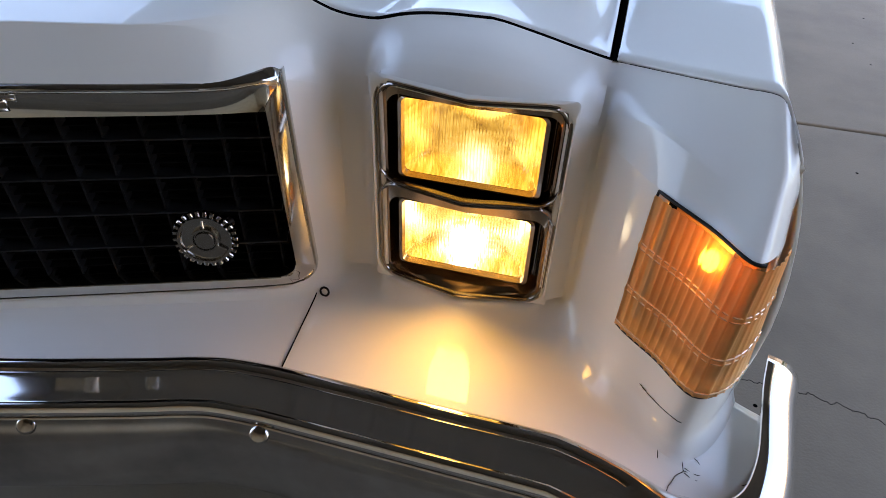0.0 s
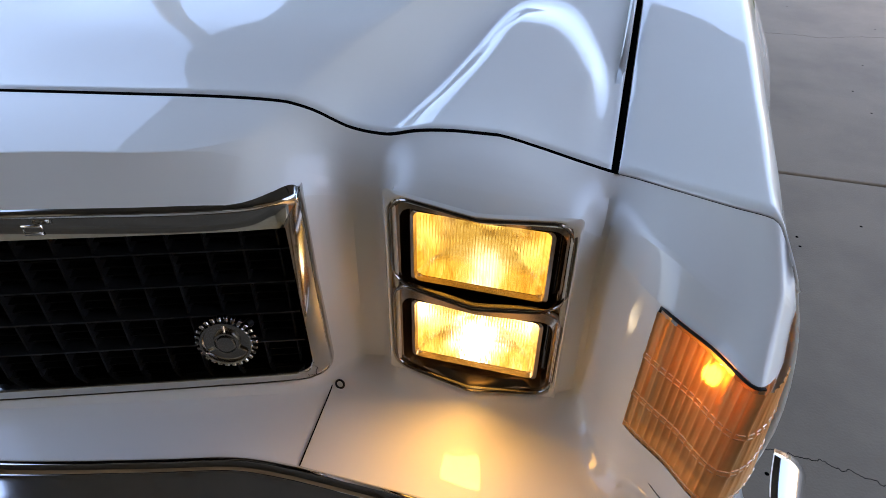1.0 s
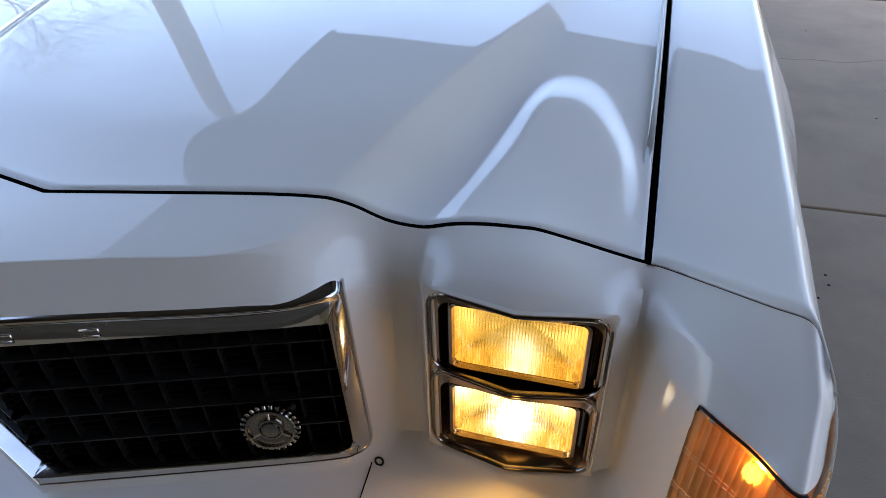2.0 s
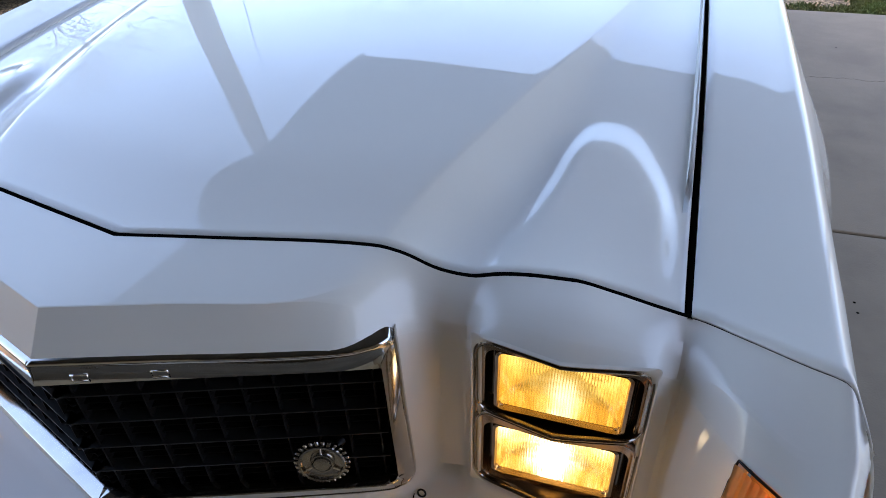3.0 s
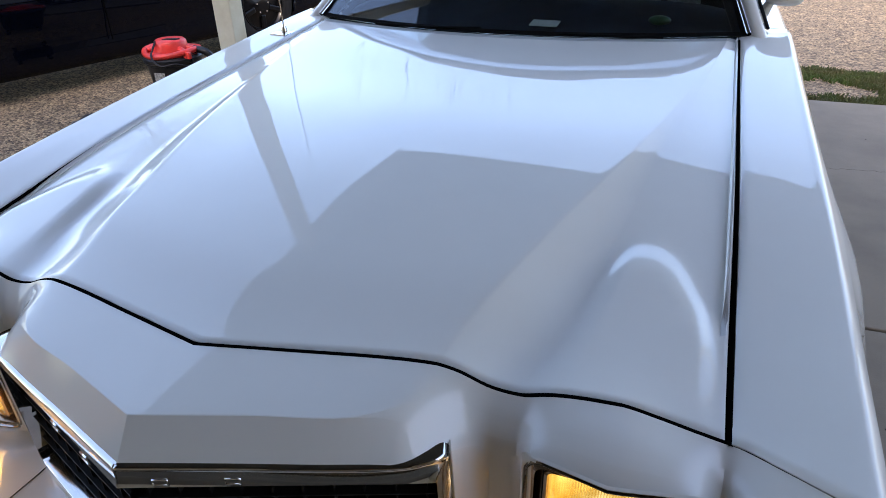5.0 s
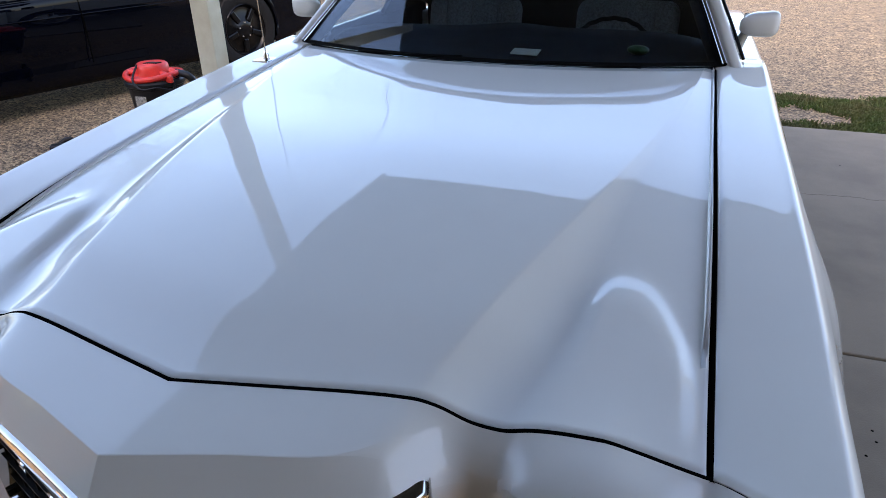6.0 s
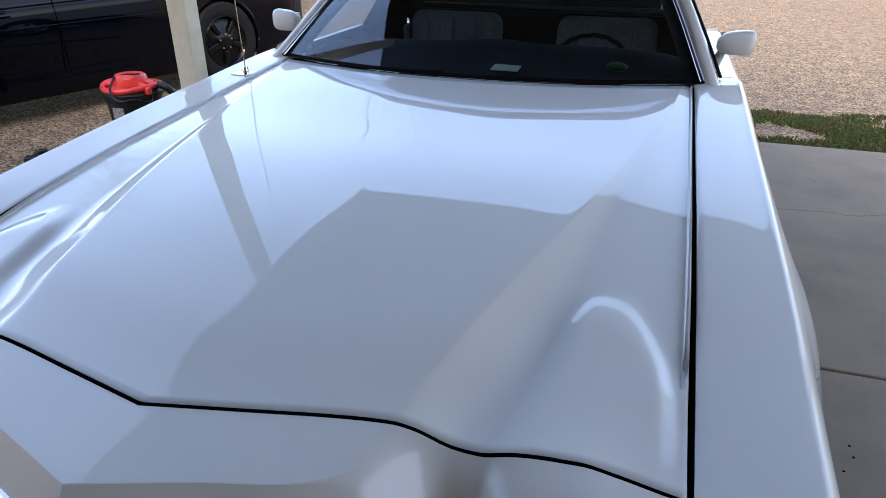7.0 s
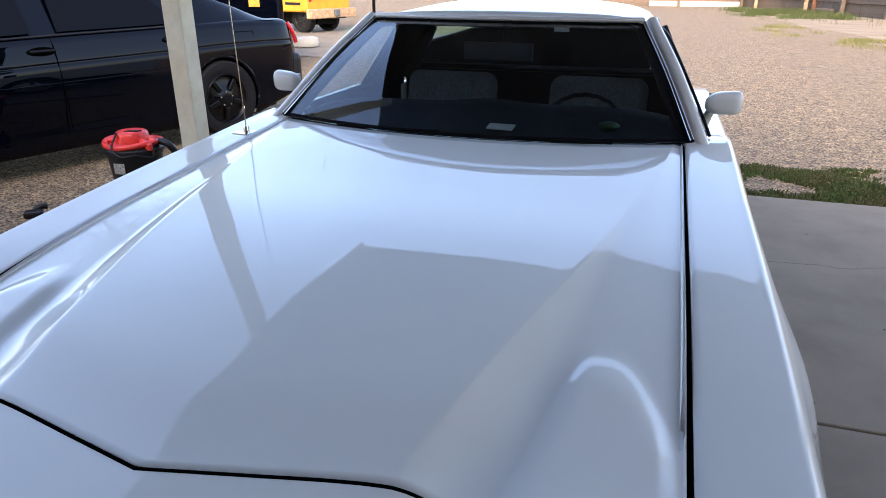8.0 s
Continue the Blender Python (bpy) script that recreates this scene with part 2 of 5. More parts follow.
def spline(knots, n):
    """n points a span along a Catmull-Rom curve through the knots."""
    k = [Vector(p) for p in knots]
    k = [2 * k[0] - k[1]] + k + [2 * k[-1] - k[-2]]
    out = []
    for i in range(1, len(k) - 2):
        a, b, c, d = k[i - 1:i + 3]
        for s in range(n):
            t = s / n
            out.append(0.5 * (2 * b + (c - a) * t + (2 * a - 5 * b + 4 * c - d) * t * t + (3 * b - a - 3 * c + d) * t ** 3))
    return out + [k[-2]]


def tube(name, knots, radius, mat, parent=None, label="", n=6, sides=8, taper=None, closed=False):
    pts = [Vector(p) for p in (spline(knots, n) if n > 1 else knots)]
    rings = []
    for i, p in enumerate(pts):
        if closed:
            d = (pts[(i + 1) % len(pts)] - pts[i - 1]).normalized()
        else:
            d = (pts[min(i + 1, len(pts) - 1)] - pts[max(i - 1, 0)]).normalized()
        u = d.cross(Vector((0, 0, 1)))
        u = d.cross(Vector((1, 0, 0))) if u.length < 0.05 else u
        u.normalize()
        v = u.cross(d).normalized()
        r = radius if taper is None else radius + (taper - radius) * i / (len(pts) - 1)
        rings.append([p + r * (math.cos(a) * u + math.sin(a) * v) for a in np.linspace(0, 2 * math.pi, sides, endpoint=False)])
    if closed:
        rings.append(rings[0])
    return sheet(name, rings, mat, parent, label, wrap=True)


def box(bm, size, at, bevel=0.0, rot=None, segments=2):
    m = Matrix.Translation(at) @ (rot.to_4x4() if rot else Matrix.Identity(4)) @ Matrix.Diagonal((*size, 1))
    g = bmesh.ops.create_cube(bm, size=1.0, matrix=m)
    if bevel:
        edges = list({e for v in g["verts"] for e in v.link_edges})
        bmesh.ops.bevel(bm, geom=edges, offset=bevel, segments=segments, affect='EDGES', profile=0.5)
    return bm


def block(name, size, at, mat, parent=None, label="", bevel=0.004, rot=None, segments=2):
    return part(name, box(bmesh.new(), size, at, bevel, rot, segments), mat, parent, label)


def lathe(name, profile, mat, parent=None, label="", at=(0, 0, 0), rot=None, n=32):
    """Turns a profile of (radius, height) about z, then lays it at a place."""
    m = Matrix.Translation(at) @ (rot.to_4x4() if rot else Matrix.Identity(4))
    pts = [[m @ Vector((r * math.cos(a), r * math.sin(a), h)) for a in np.linspace(0, 2 * math.pi, n, endpoint=False)] for r, h in profile]
    return sharp(sheet(name, pts, mat, parent, label, wrap=True), 40)


def rounded(x0, x1, z0, z1, r, n=5, m=8):
    """A rounded rectangle in x and z, its straight sides cut into m."""
    out = []
    corners = ((x1 - r, z1 - r, 0), (x0 + r, z1 - r, 90), (x0 + r, z0 + r, 180), (x1 - r, z0 + r, 270))
    for c, (cx, cz, a0) in enumerate(corners):
        arc = [(cx + r * math.cos(radians(a0 + 90 * i / n)), cz + r * math.sin(radians(a0 + 90 * i / n))) for i in range(n + 1)]
        nx, nz, na = corners[(c + 1) % 4]
        end = (nx + r * math.cos(radians(na)), nz + r * math.sin(radians(na)))
        out += arc + [(arc[-1][0] + (end[0] - arc[-1][0]) * k / m, arc[-1][1] + (end[1] - arc[-1][1]) * k / m) for k in range(1, m)]
    return out


def curve(table):
    """A smooth function through pairs (at, value)."""
    xs, ys = np.array(table, float).T
    slopes = np.gradient(ys, xs)

    def f(x):
        x = min(max(x, xs[0]), xs[-1])
        i = min(max(int(np.searchsorted(xs, x)) - 1, 0), len(xs) - 2)
        h = xs[i + 1] - xs[i]
        t = (x - xs[i]) / h
        # limited slopes keep the curve from overshooting
        d = (ys[i + 1] - ys[i]) / h
        a, b = slopes[i], slopes[i + 1]
        lim = 3 * abs(d)
        a, b = (0 if a * d < 0 else max(-lim, min(lim, a))), (0 if b * d < 0 else max(-lim, min(lim, b)))
        return float((2 * t**3 - 3 * t**2 + 1) * ys[i] + (t**3 - 2 * t**2 + t) * h * a + (3 * t**2 - 2 * t**3) * ys[i + 1] + (t**3 - t**2) * h * b)
    return f


def mirrored(pts):
    return np.asarray(pts, float) * (-1, 1, 1)


def smoothstep(a, b, x):
    t = min(max((x - a) / (b - a), 0), 1)
    return t * t * (3 - 2 * t)

# ---- ground and carport ----
SLAB_END, SLAB_LEFT = 4.62, -2.02


def flat(name, x0, x1, y0, y1, z, mat, nx=1, ny=1, rough=0.0):
    pts = [[(x, y, z + rough * noise.noise(Vector((x * 0.7, y * 0.7, 3)))) for x in np.linspace(x0, x1, nx + 1)] for y in np.linspace(y0, y1, ny + 1)]
    return sheet(name, pts, mat)


tagged(flat("ground", -400, 400, -400, 400, -0.035, GRAVEL, 8, 8), "tan gravel yard running back to a wooden fence", "gravel", kind="structure")

slab = thing("pavement", "worn grey concrete slab with joints and hairline cracks", "concrete slab", kind="structure")
JOINTS = (-9.0, -4.2, -1.25, 1.70, SLAB_END)
COLUMNS = (SLAB_LEFT, 2.9, 8.5)
for y0, y1 in zip(JOINTS, JOINTS[1:]):
    for x0, x1 in zip(COLUMNS, COLUMNS[1:]):
        block("concrete_panel", (x1 - x0 - 0.012, y1 - y0 - 0.014, 0.12), ((x0 + x1) / 2, (y0 + y1) / 2, -0.06), CONCRETE, slab, bevel=0.006)

# Black strips stand in for the shade down in the slab joints.
for y in JOINTS[1:-1]:
    block("joint_gap_dark", (COLUMNS[-1] - COLUMNS[0], .03, .02), ((COLUMNS[0] + COLUMNS[-1]) / 2, y, -.022), SEAM, slab, bevel=.002)
CRACK_LINES = (((1.10, .44), (1.24, .427), (1.297, .424), (1.352, .411), (1.40, .404), (1.45, .385), (1.60, .36), (1.9, .37)),
               ((1.0, 3.26), (1.42, 3.274), (1.54, 3.287), (1.69, 3.30), (1.83, 3.293), (2.04, 3.37), (2.4, 3.40), (2.85, 3.36)))
for line in CRACK_LINES:
    pts = [Vector((x, y, 0)) for x, y in line]
    path = [p + Vector((.005 * noise.noise(p * 90), .012 * noise.noise(p * 45) + .006 * noise.noise(p * 160), -.0004)) for p in spline(pts, 40)]
    tube("slab_crack", path, .0011, SEAM, slab, n=1, sides=5)
rng0 = random.Random(11)
for _ in range(36):
    x, y = rng0.uniform(1.0, 2.8), rng0.uniform(.1, 4.5)
    lathe("slab_pit", [(.0001, .0015), (rng0.uniform(.001, .004), .0008), (.005, 0)], SEAM, slab, "", (x, y, 0), None, 7)

ROOF_Z, ROOF_LEFT, ROOF_RIGHT, ROOF_BACK, ROOF_FRONT = 2.75, -1.45, 2.45, -2.9, 3.8
carport = thing("carport", "open carport with grey metal roof on chalky white posts", "carport", kind="structure")
MID_X, MID_Y, LEN_X, LEN_Y = (ROOF_LEFT + ROOF_RIGHT) / 2, (ROOF_BACK + ROOF_FRONT) / 2, ROOF_RIGHT - ROOF_LEFT, ROOF_FRONT - ROOF_BACK
block("roof_deck", (LEN_X, LEN_Y, 0.05), (MID_X, MID_Y, ROOF_Z + 0.12), ROOF_MAT, carport)
for y in (-2.7, -0.4, 1.95, 3.7):
    block("roof_beam", (LEN_X - .1, 0.09, 0.14), (MID_X, y, ROOF_Z + .025), ROOF_MAT, carport)
for k in range(18):
    block("roof_rib", (.035, LEN_Y - .1, .018), (ROOF_LEFT + .2 + .205 * k, MID_Y, ROOF_Z + .088), ROOF_MAT, carport, bevel=.006)
for x in (ROOF_LEFT + .02, ROOF_RIGHT - .02):
    block("fascia", (0.03, LEN_Y, 0.15), (x, MID_Y, ROOF_Z + 0.02), ROOF_MAT, carport)
# Out-of-view wall, sized to block sky and sun from behind the camera.
tagged(block("wall_unseen_back", (17.0, .2, 5.4), (2.0, -3.02, 2.7), UNSEEN_WALL, None, bevel=.01), "unseen cream wall behind the camera, raised and widened to block sky and sun", "wall", kind="structure")

# Unseen side walls, added to cut the light reaching bumper and nose.
for x in (ROOF_LEFT + .12, ROOF_RIGHT - .12):
    tagged(block("wall_unseen_side", (.16, 2.0, 2.74), (x, -1.92, 1.37), UNSEEN_WALL, None, bevel=.01), "unseen cream side wall, added to keep light off the car's front", "wall", kind="structure")


def post(x, y):
    bm = box(bmesh.new(), (0.092, 0.092, ROOF_Z - 0.05), (x, y, (ROOF_Z - 0.05) / 2), 0.006)
    p = part("post", bm, POST_PAINT, carport, "square white-painted post with flaking paint")
    block("post_plate", (0.14, 0.14, 0.012), (x, y, 0.006), POST_PAINT, p, bevel=0.003)


for spot in ((-1.35, 1.97), (2.35, 1.97)):
    post(*spot)

# ---- the white car: front clip ----
car = thing("pickup_car", "white 1970s two-door pickup car with its headlights and turn signals lit", "car")

S_END = 1.0
cut_z = curve([(0, .847), (0.1, .848), (0.26, .849), (0.357, .846), (0.385, .839), (0.432, .821), (0.478, .817), (0.515, .826), (0.565, .831), (0.611, .831), (0.658, .821), (0.714, .807), (0.754, .799), (0.81, .808), (0.87, .821), (0.9, 0.827), (0.91, 0.825), (0.93, 0.816), (0.96, 0.801), (1, 0.78)])
cut_y = curve([(0, 0), (0.15, .031), (0.33, .068), (0.36, .073), (0.48, .080), (0.714, .094), (0.754, .096), (0.81, .063), (0.87, .021), (0.9, 0.002), (0.93, -0.01), (0.96, -0.034), (1, -0.046)])
cut_x = curve([(0, 0), (0.754, .756), (0.87, 0.87), (0.9, 0.899), (0.93, 0.911), (0.96, 0.919), (1, 0.928)])
fold_y = curve([(0, -.138), (0.15, -.087), (0.3, -.037), (0.34, -.012), (0.37, .012), (0.4, .033), (0.44, .047), (0.48, .047), (0.51, .032), (0.56, .024), (0.615, .016), (0.67, .024), (0.715, .036), (0.745, 0.055), (0.77, 0.032), (0.81, -0.018), (0.87, -0.062), (0.9, -0.06), (0.93, -0.062), (0.96, -0.06), (1, -0.046)])
fold_z = curve([(0, .834), (0.15, .833), (0.3, .832), (0.34, .830), (0.37, .818), (0.4, .798), (0.44, .778), (0.48, .777), (0.51, .795), (0.56, .810), (0.615, .812), (0.67, .803), (0.715, .786), (0.745, 0.768), (0.77, 0.775), (0.81, 0.782), (0.87, 0.772), (0.9, 0.788), (0.93, 0.782), (0.96, 0.773), (1, 0.758)])
fold_x = curve([(0, 0), (0.34, .34), (0.754, .757), (0.81, .813), (0.87, 0.872), (0.9, 0.907), (0.93, 0.916), (0.96, 0.924), (1, 0.934)])
top_y = curve([(0, -.178), (0.15, -.128), (0.3, -.078), (0.36, -.056), (0.385, -.030), (0.405, .000), (0.42, .024), (0.44, .043), (0.48, .043), (0.497, .024), (0.506, .010), (0.56, -.006), (0.615, -.020), (0.67, -.006), (0.716, .010), (0.735, .030), (0.75, .040), (0.77, .012), (0.81, -.051), (0.855, -.094), (0.9, -0.135), (0.93, -0.118), (0.96, -0.086), (1, -0.047)])
top_z = curve([(0, .778), (.36, .779), (.40, .772), (.42, .758), (.44, .746), (.48, .742), (.506, .778), (.716, .778), (.745, .748), (.77, .738), (.81, .741), (.855, .738),
               (.90, .737), (.93, .734), (.96, .728), (1.0, .69)])
side_x = curve([(0, 0), (0.754, .754), (0.9, 0.896), (0.93, 0.913), (0.96, 0.927), (1, 0.942)])
low_x = curve([(0, 0), (0.754, .754), (0.9, 0.892), (0.93, 0.918), (0.96, 0.94), (1, 0.958)])
low_y = curve([(0, -.182), (0.15, -.126), (0.3, -.070), (0.36, -.048), (0.4, -.020), (0.42, .006), (0.44, .026), (0.48, .030), (0.506, .010), (0.56, -.006), (0.615, -.020), (0.67, -.006), (0.716, .010), (0.745, .022), (0.77, .004), (0.81, -.058), (0.855, -.100), (0.9, -0.14), (0.93, -0.124), (0.96, -0.09), (1, -0.05)])
low_z = curve([(0, .486), (.40, .488), (.48, .495), (.506, .504), (.716, .504), (.745, .51), (.81, .53), (1.0, .53)])
shelf_y = curve([(0, -.192), (.15, -.137), (.30, -.081), (.40, -.035), (.44, .000), (.506, -.018), (.615, -.062), (.716, -.025), (.77, -.03), (.81, -.085), (.855, -.118),
                 (.90, -.150), (.93, -.130), (.96, -.092), (1.0, -.052)])
shelf_z = curve([(0, .472), (.40, .466), (.506, .468), (.75, .468), (.81, .474), (.90, .480), (1.0, .47)])
lip_y = curve([(0, -.268), (.11, -.242), (.27, -.196), (.366, -.168), (.44, -.162), (.65, -.168), (.776, -.175), (.838, -.186), (.885, -.207), (.92, -.198), (.95, -.145), (1.0, -.062)])
lip_x = curve([(0, 0), (.885, .888), (.92, .940), (.95, .980), (1.0, .996)])


def veed(f):
    """The pod's face is folded along its middle."""
    return lambda s: -.013 + .20 * abs(s - .6145) if .506 <= s <= .716 else f(s)


ROWS = ((cut_x, cut_y, cut_z), (fold_x, fold_y, fold_z), (side_x, veed(top_y), top_z), (low_x, veed(low_y), low_z), (low_x, shelf_y, shelf_z), (lip_x, lip_y, lambda s: .462))


def clip_knots(s):
    """The clip's profile at station s, from the hood's edge to the bumper."""
    k = [Vector([f(s) for f in row]) for row in ROWS]
    soft = 0.010 + 0.355 * smoothstep(.29, .40, s) - .30 * smoothstep(.745, .79, s) - .15 * (smoothstep(.48, .51, s) - smoothstep(.71, .74, s))
    c, f, t, b, h, e = k
    return [c, f.lerp(c, soft), f.lerp(t, soft), t, b, h.lerp(b, .3), h.lerp(e, .2), e]


CLIP_STEPS = (13, 3, 11, 12, 3, 3, 7)


def clip_column(s):
    k = clip_knots(s)
    chord = np.concatenate([[0], np.cumsum([max((b - a).length, 1e-4) for a, b in zip(k, k[1:])])])
    axes = [curve(list(zip(chord, [p[i] for p in k]))) for i in range(3)]
    at = []
    for i, n in enumerate(CLIP_STEPS):
        f = np.linspace(0, 1, n, endpoint=False)
        if i in (0, 2):
            f = .5 - .5 * np.cos(math.pi * (.5 - .5 * np.cos(math.pi * f)))
        at += list(chord[i] + (chord[i + 1] - chord[i]) * f)
    level = max(1 - smoothstep(.30, .39, s), .85 * smoothstep(.75, .80, s))
    out = []
    for u in at + [chord[-1]]:
        straight = [np.interp(u, chord, [p[i] for p in k]) for i in range(3)]
        out.append([a(u) * (1 - level) + b * level for a, b in zip(axes, straight)])
    return out


stations = sorted(set(np.round(np.concatenate([np.linspace(0, .34, 14), np.linspace(.34, .506, 22), np.linspace(.506, .716, 17), np.linspace(.716, .81, 14), np.linspace(.81, 1.0, 24)]), 5)))
half = np.array([clip_column(s) for s in stations]).transpose(1, 0, 2)
rows_top, rows_low = sum(CLIP_STEPS[:3]), sum(CLIP_STEPS[:4])
whole = np.concatenate([mirrored(half)[:, :0:-1], half], axis=1)
all_s = [-s for s in stations[:0:-1]] + list(stations)


def clip_cell(i, j):
    s = abs((all_s[j] + all_s[j + 1]) / 2)
    return not (rows_top <= i < rows_low and (s < .395 or .506 < s < .716 or (.815 < s < .936 and i < rows_top + 9)))


clip = solid(sheet("front_clip", whole, PAINT, car, "white front panel with stepped headlight pods", keep=clip_cell, flip=True), 0.004)
crease = bmesh.new()
crease.from_mesh(clip.data)
for e in crease.edges:
    bend = e.calc_face_angle(0) if len(e.link_faces) == 2 else 0
    e.smooth = not bend > radians(14 if abs(e.verts[0].co.x) < .36 and e.verts[0].co.z > .7 else 32)
crease.to_mesh(clip.data)
crease.free()

# ---- hood ----
gap_z = curve([(.08, .797), (.2, .809), (.31, .822), (.46, .846), (.62, .868), (.8, .887), (1.25, .917), (1.84, .957)])
flat_z = curve([(0, .849), (.1, .8605), (.3, .8820), (.5, .8995), (.8, .916), (1.2, .929), (1.5, .947), (1.84, .968)])
ridge_x = curve([(0, .342), (.1, .358), (.3, .408), (.5, .462), (.7, .518), (1.05, .602), (1.4, .672), (1.84, .742)])
foot_x = curve([(0, .47), (.1, .480), (.3, .520), (.5, .553), (.85, .598), (1.25, .665), (1.84, .748)])
gap_x = curve([(0, .750), (.095, .751), (.8, .760), (1.84, .776)])


def hood_rear(x):
    return 1.650 + 0.165 * (abs(x) / .78) ** 2


def hood_point(u, y):
    """u: 0 the middle, 1 the ridge, 2 the foot of its slope, 3 the gap to the fender."""
    r, f, g = ridge_x(y), foot_x(y), gap_x(y)
    zr, zg = flat_z(y), gap_z(y)
    pod = 1 - smoothstep(.12, .95, y)
    zf = zg + (.017 * pod + .012 * (1 - pod))
    if u <= 1:
        return r * u, zr + 0.012 * (1 - u * u) * smoothstep(-.25, .9, y) - 0.0012 * (1 - u * u)
    if u <= 2:
        t = u - 1
        e = .45 * (1 - (1 - t) ** 2.2) + .55 * smoothstep(-.12, 1.12, t) if 0 < t < 1 else t
        return r + (f - r) * t, zr + (zf - zr) * e
    t = u - 2
    blister = smoothstep(0, .22, t) * (1 - smoothstep(.77, .97, t))
    end = 1 - smoothstep(.385, .52, y + (.62 if t > .35 else .30) * (t - .35) ** 2)
    return f + (g - f) * t, zf + (zg - zf) * t + .0165 * end * blister


us = np.concatenate([np.linspace(0, .9, 14), np.linspace(.96, 1.06, 5), np.linspace(1.12, 2, 12), np.linspace(2.025, 3, 40)])
vs = np.concatenate([np.linspace(0, .12, 12), np.linspace(.14, .42, 26), np.linspace(.45, 1, 24)])


def hood_grid(inset):
    cols = []
    for u in us:
        col = []
        x0 = hood_point(u, .05)[0]
        y0, y1 = cut_y(hood_point(u, cut_y(x0))[0]) + inset, hood_rear(hood_point(u, 1.7)[0]) - inset
        for v in vs:
            y = y0 + (y1 - y0) * v
            x, z = hood_point(u, y)
            lead = (1 - v / .05) ** 2 if v < .05 else 0
            col.append((x - (inset * .9 if u == 3 else 0), y, z + (cut_z(x) - z) * max(0, 1 - v / .12) ** 2 - .0015 * lead))
        cols.append(col)
    return np.array(cols).transpose(1, 0, 2)


hg = hood_grid(0.0065)
hood_pts = np.concatenate([mirrored(hg)[:, :0:-1], hg], axis=1)
hood = solid(sheet("hood", hood_pts, PAINT, car, "long white hood with raised centre and twin ridges"), 0.012)
# Shade of the hood gap, put in as a black sheet and black tubes.
under = hood_pts * (1.012, 1.0, 1.0) + (0, 0, -.016)
under[0, :, 1] -= .014
seal = sheet("hood_gap_dark", under, SEAM, car, "black sheet under the hood's edges, standing for the shade in its gap")

line = [Vector((x, cut_y(abs(x)) + .0035, cut_z(abs(x)) - .0022)) for x in np.linspace(-.752, .752, 150)]
tube("gap_line", line, .0042, SEAM, seal, n=1, sides=8)
for side in (1, -1):
    tube("gap_line", [Vector((side * (gap_x(y) + .0005), y, gap_z(y) - .0005 + (.003 if side < 0 else 0) + (cut_z(.752) - gap_z(y) - .0012) * max(0, 1 - (y - .095) / .2) ** 2)) for y in np.linspace(.094, 1.81, 60)], .0036, SEAM, seal, n=1, sides=8)

# ---- fenders ----
edge_x = curve([(-.05, .899), (0, .899), (.2, .905), (.45, .912), (.9, .919), (1.4, .923), (2.1, .935)])
crest_z = curve([(-.05, .822), (0, .827), (.3, .849), (.6, .875), (1.0, .905), (1.4, .931), (1.84, .957), (2.1, .965)])


def fender_section(y):
    g, zg = gap_x(y) + .004, gap_z(min(y, 1.84))
    ex, ez = edge_x(y), crest_z(y)
    flare = .030 * math.exp(-((y - .70) / .26) ** 2)
    k = [(g, zg - .014), (g + .0005, zg - .003), (g + .004, zg), (g + .045, zg + .30 * (ez - zg)), (ex - .05, zg + .72 * (ez - zg)), (ex - .014, ez - .001), (ex - .004, ez), (ex + .004, ez - .003), (ex + .012, ez - .012),
         (ex + .030 + flare * .3, ez - .05), (ex + .053 + flare, ez - .13), (ex + .066 + flare, ez - .24), (ex + .058, ez - .36), (ex + .05, .36)]
    return [(x, y, z) for x, z in k]


def refine(pts, n):
    """n points a span along a curve that never overshoots its knots."""
    k = [Vector(p) for p in pts]
    chord = np.concatenate([[0], np.cumsum([max((b - a).length, 1e-5) for a, b in zip(k, k[1:])])])
    axes = [curve(list(zip(chord, [p[i] for p in k]))) for i in range(3)]
    at = np.concatenate([np.linspace(chord[i], chord[i + 1], n, endpoint=False) for i in range(len(k) - 1)] + [chord[-1:]])
    return [tuple(a(u) for a in axes) for u in at]


def station_at(x):
    """The clip's station whose upper edge lies at x."""
    return min(np.linspace(.754, 1.0, 240), key=lambda s: abs(cut_x(s) - x))


def fender_grid():
    front = refine(fender_section(0), 3)
    rear = 1.98
    cols = []
    for c, p in enumerate(front):
        s = station_at(p[0]) if p[2] > .78 else 1.0
        y0 = cut_y(s) + .0012
        on_top = p[2] > .78
        col = []
        for v in np.concatenate([np.linspace(0, .1, 10), np.linspace(.12, 1, 40)]):
            y = y0 + (rear - y0) * v
            x, _, z = refine(fender_section(y), 3)[c]
            fade = max(0, 1 - v / .1) ** 2
            if on_top:
                z += (cut_z(s) - (0.011 if c < 2 else 0) - z) * fade
                x += (cut_x(s) - x) * fade if c > 8 else 0
            col.append((x, y, z))
        cols.append(col)
    return np.array(cols).transpose(1, 0, 2)


fg = fender_grid()
for sign in (1, -1):
    fen = sheet("fender", fg * (sign, 1, 1), PAINT, car, "white front fender with a sharp upper edge", flip=sign > 0)
    solid(fen, 0.003)
    seam = [Vector((cut_x(s) * sign, cut_y(s) + .0015, cut_z(s) - .0004)) for s in np.linspace(.765, 1.0, 20)]
    tube("panel_seam", seam, .0006, SEAM, fen, n=1, sides=6)

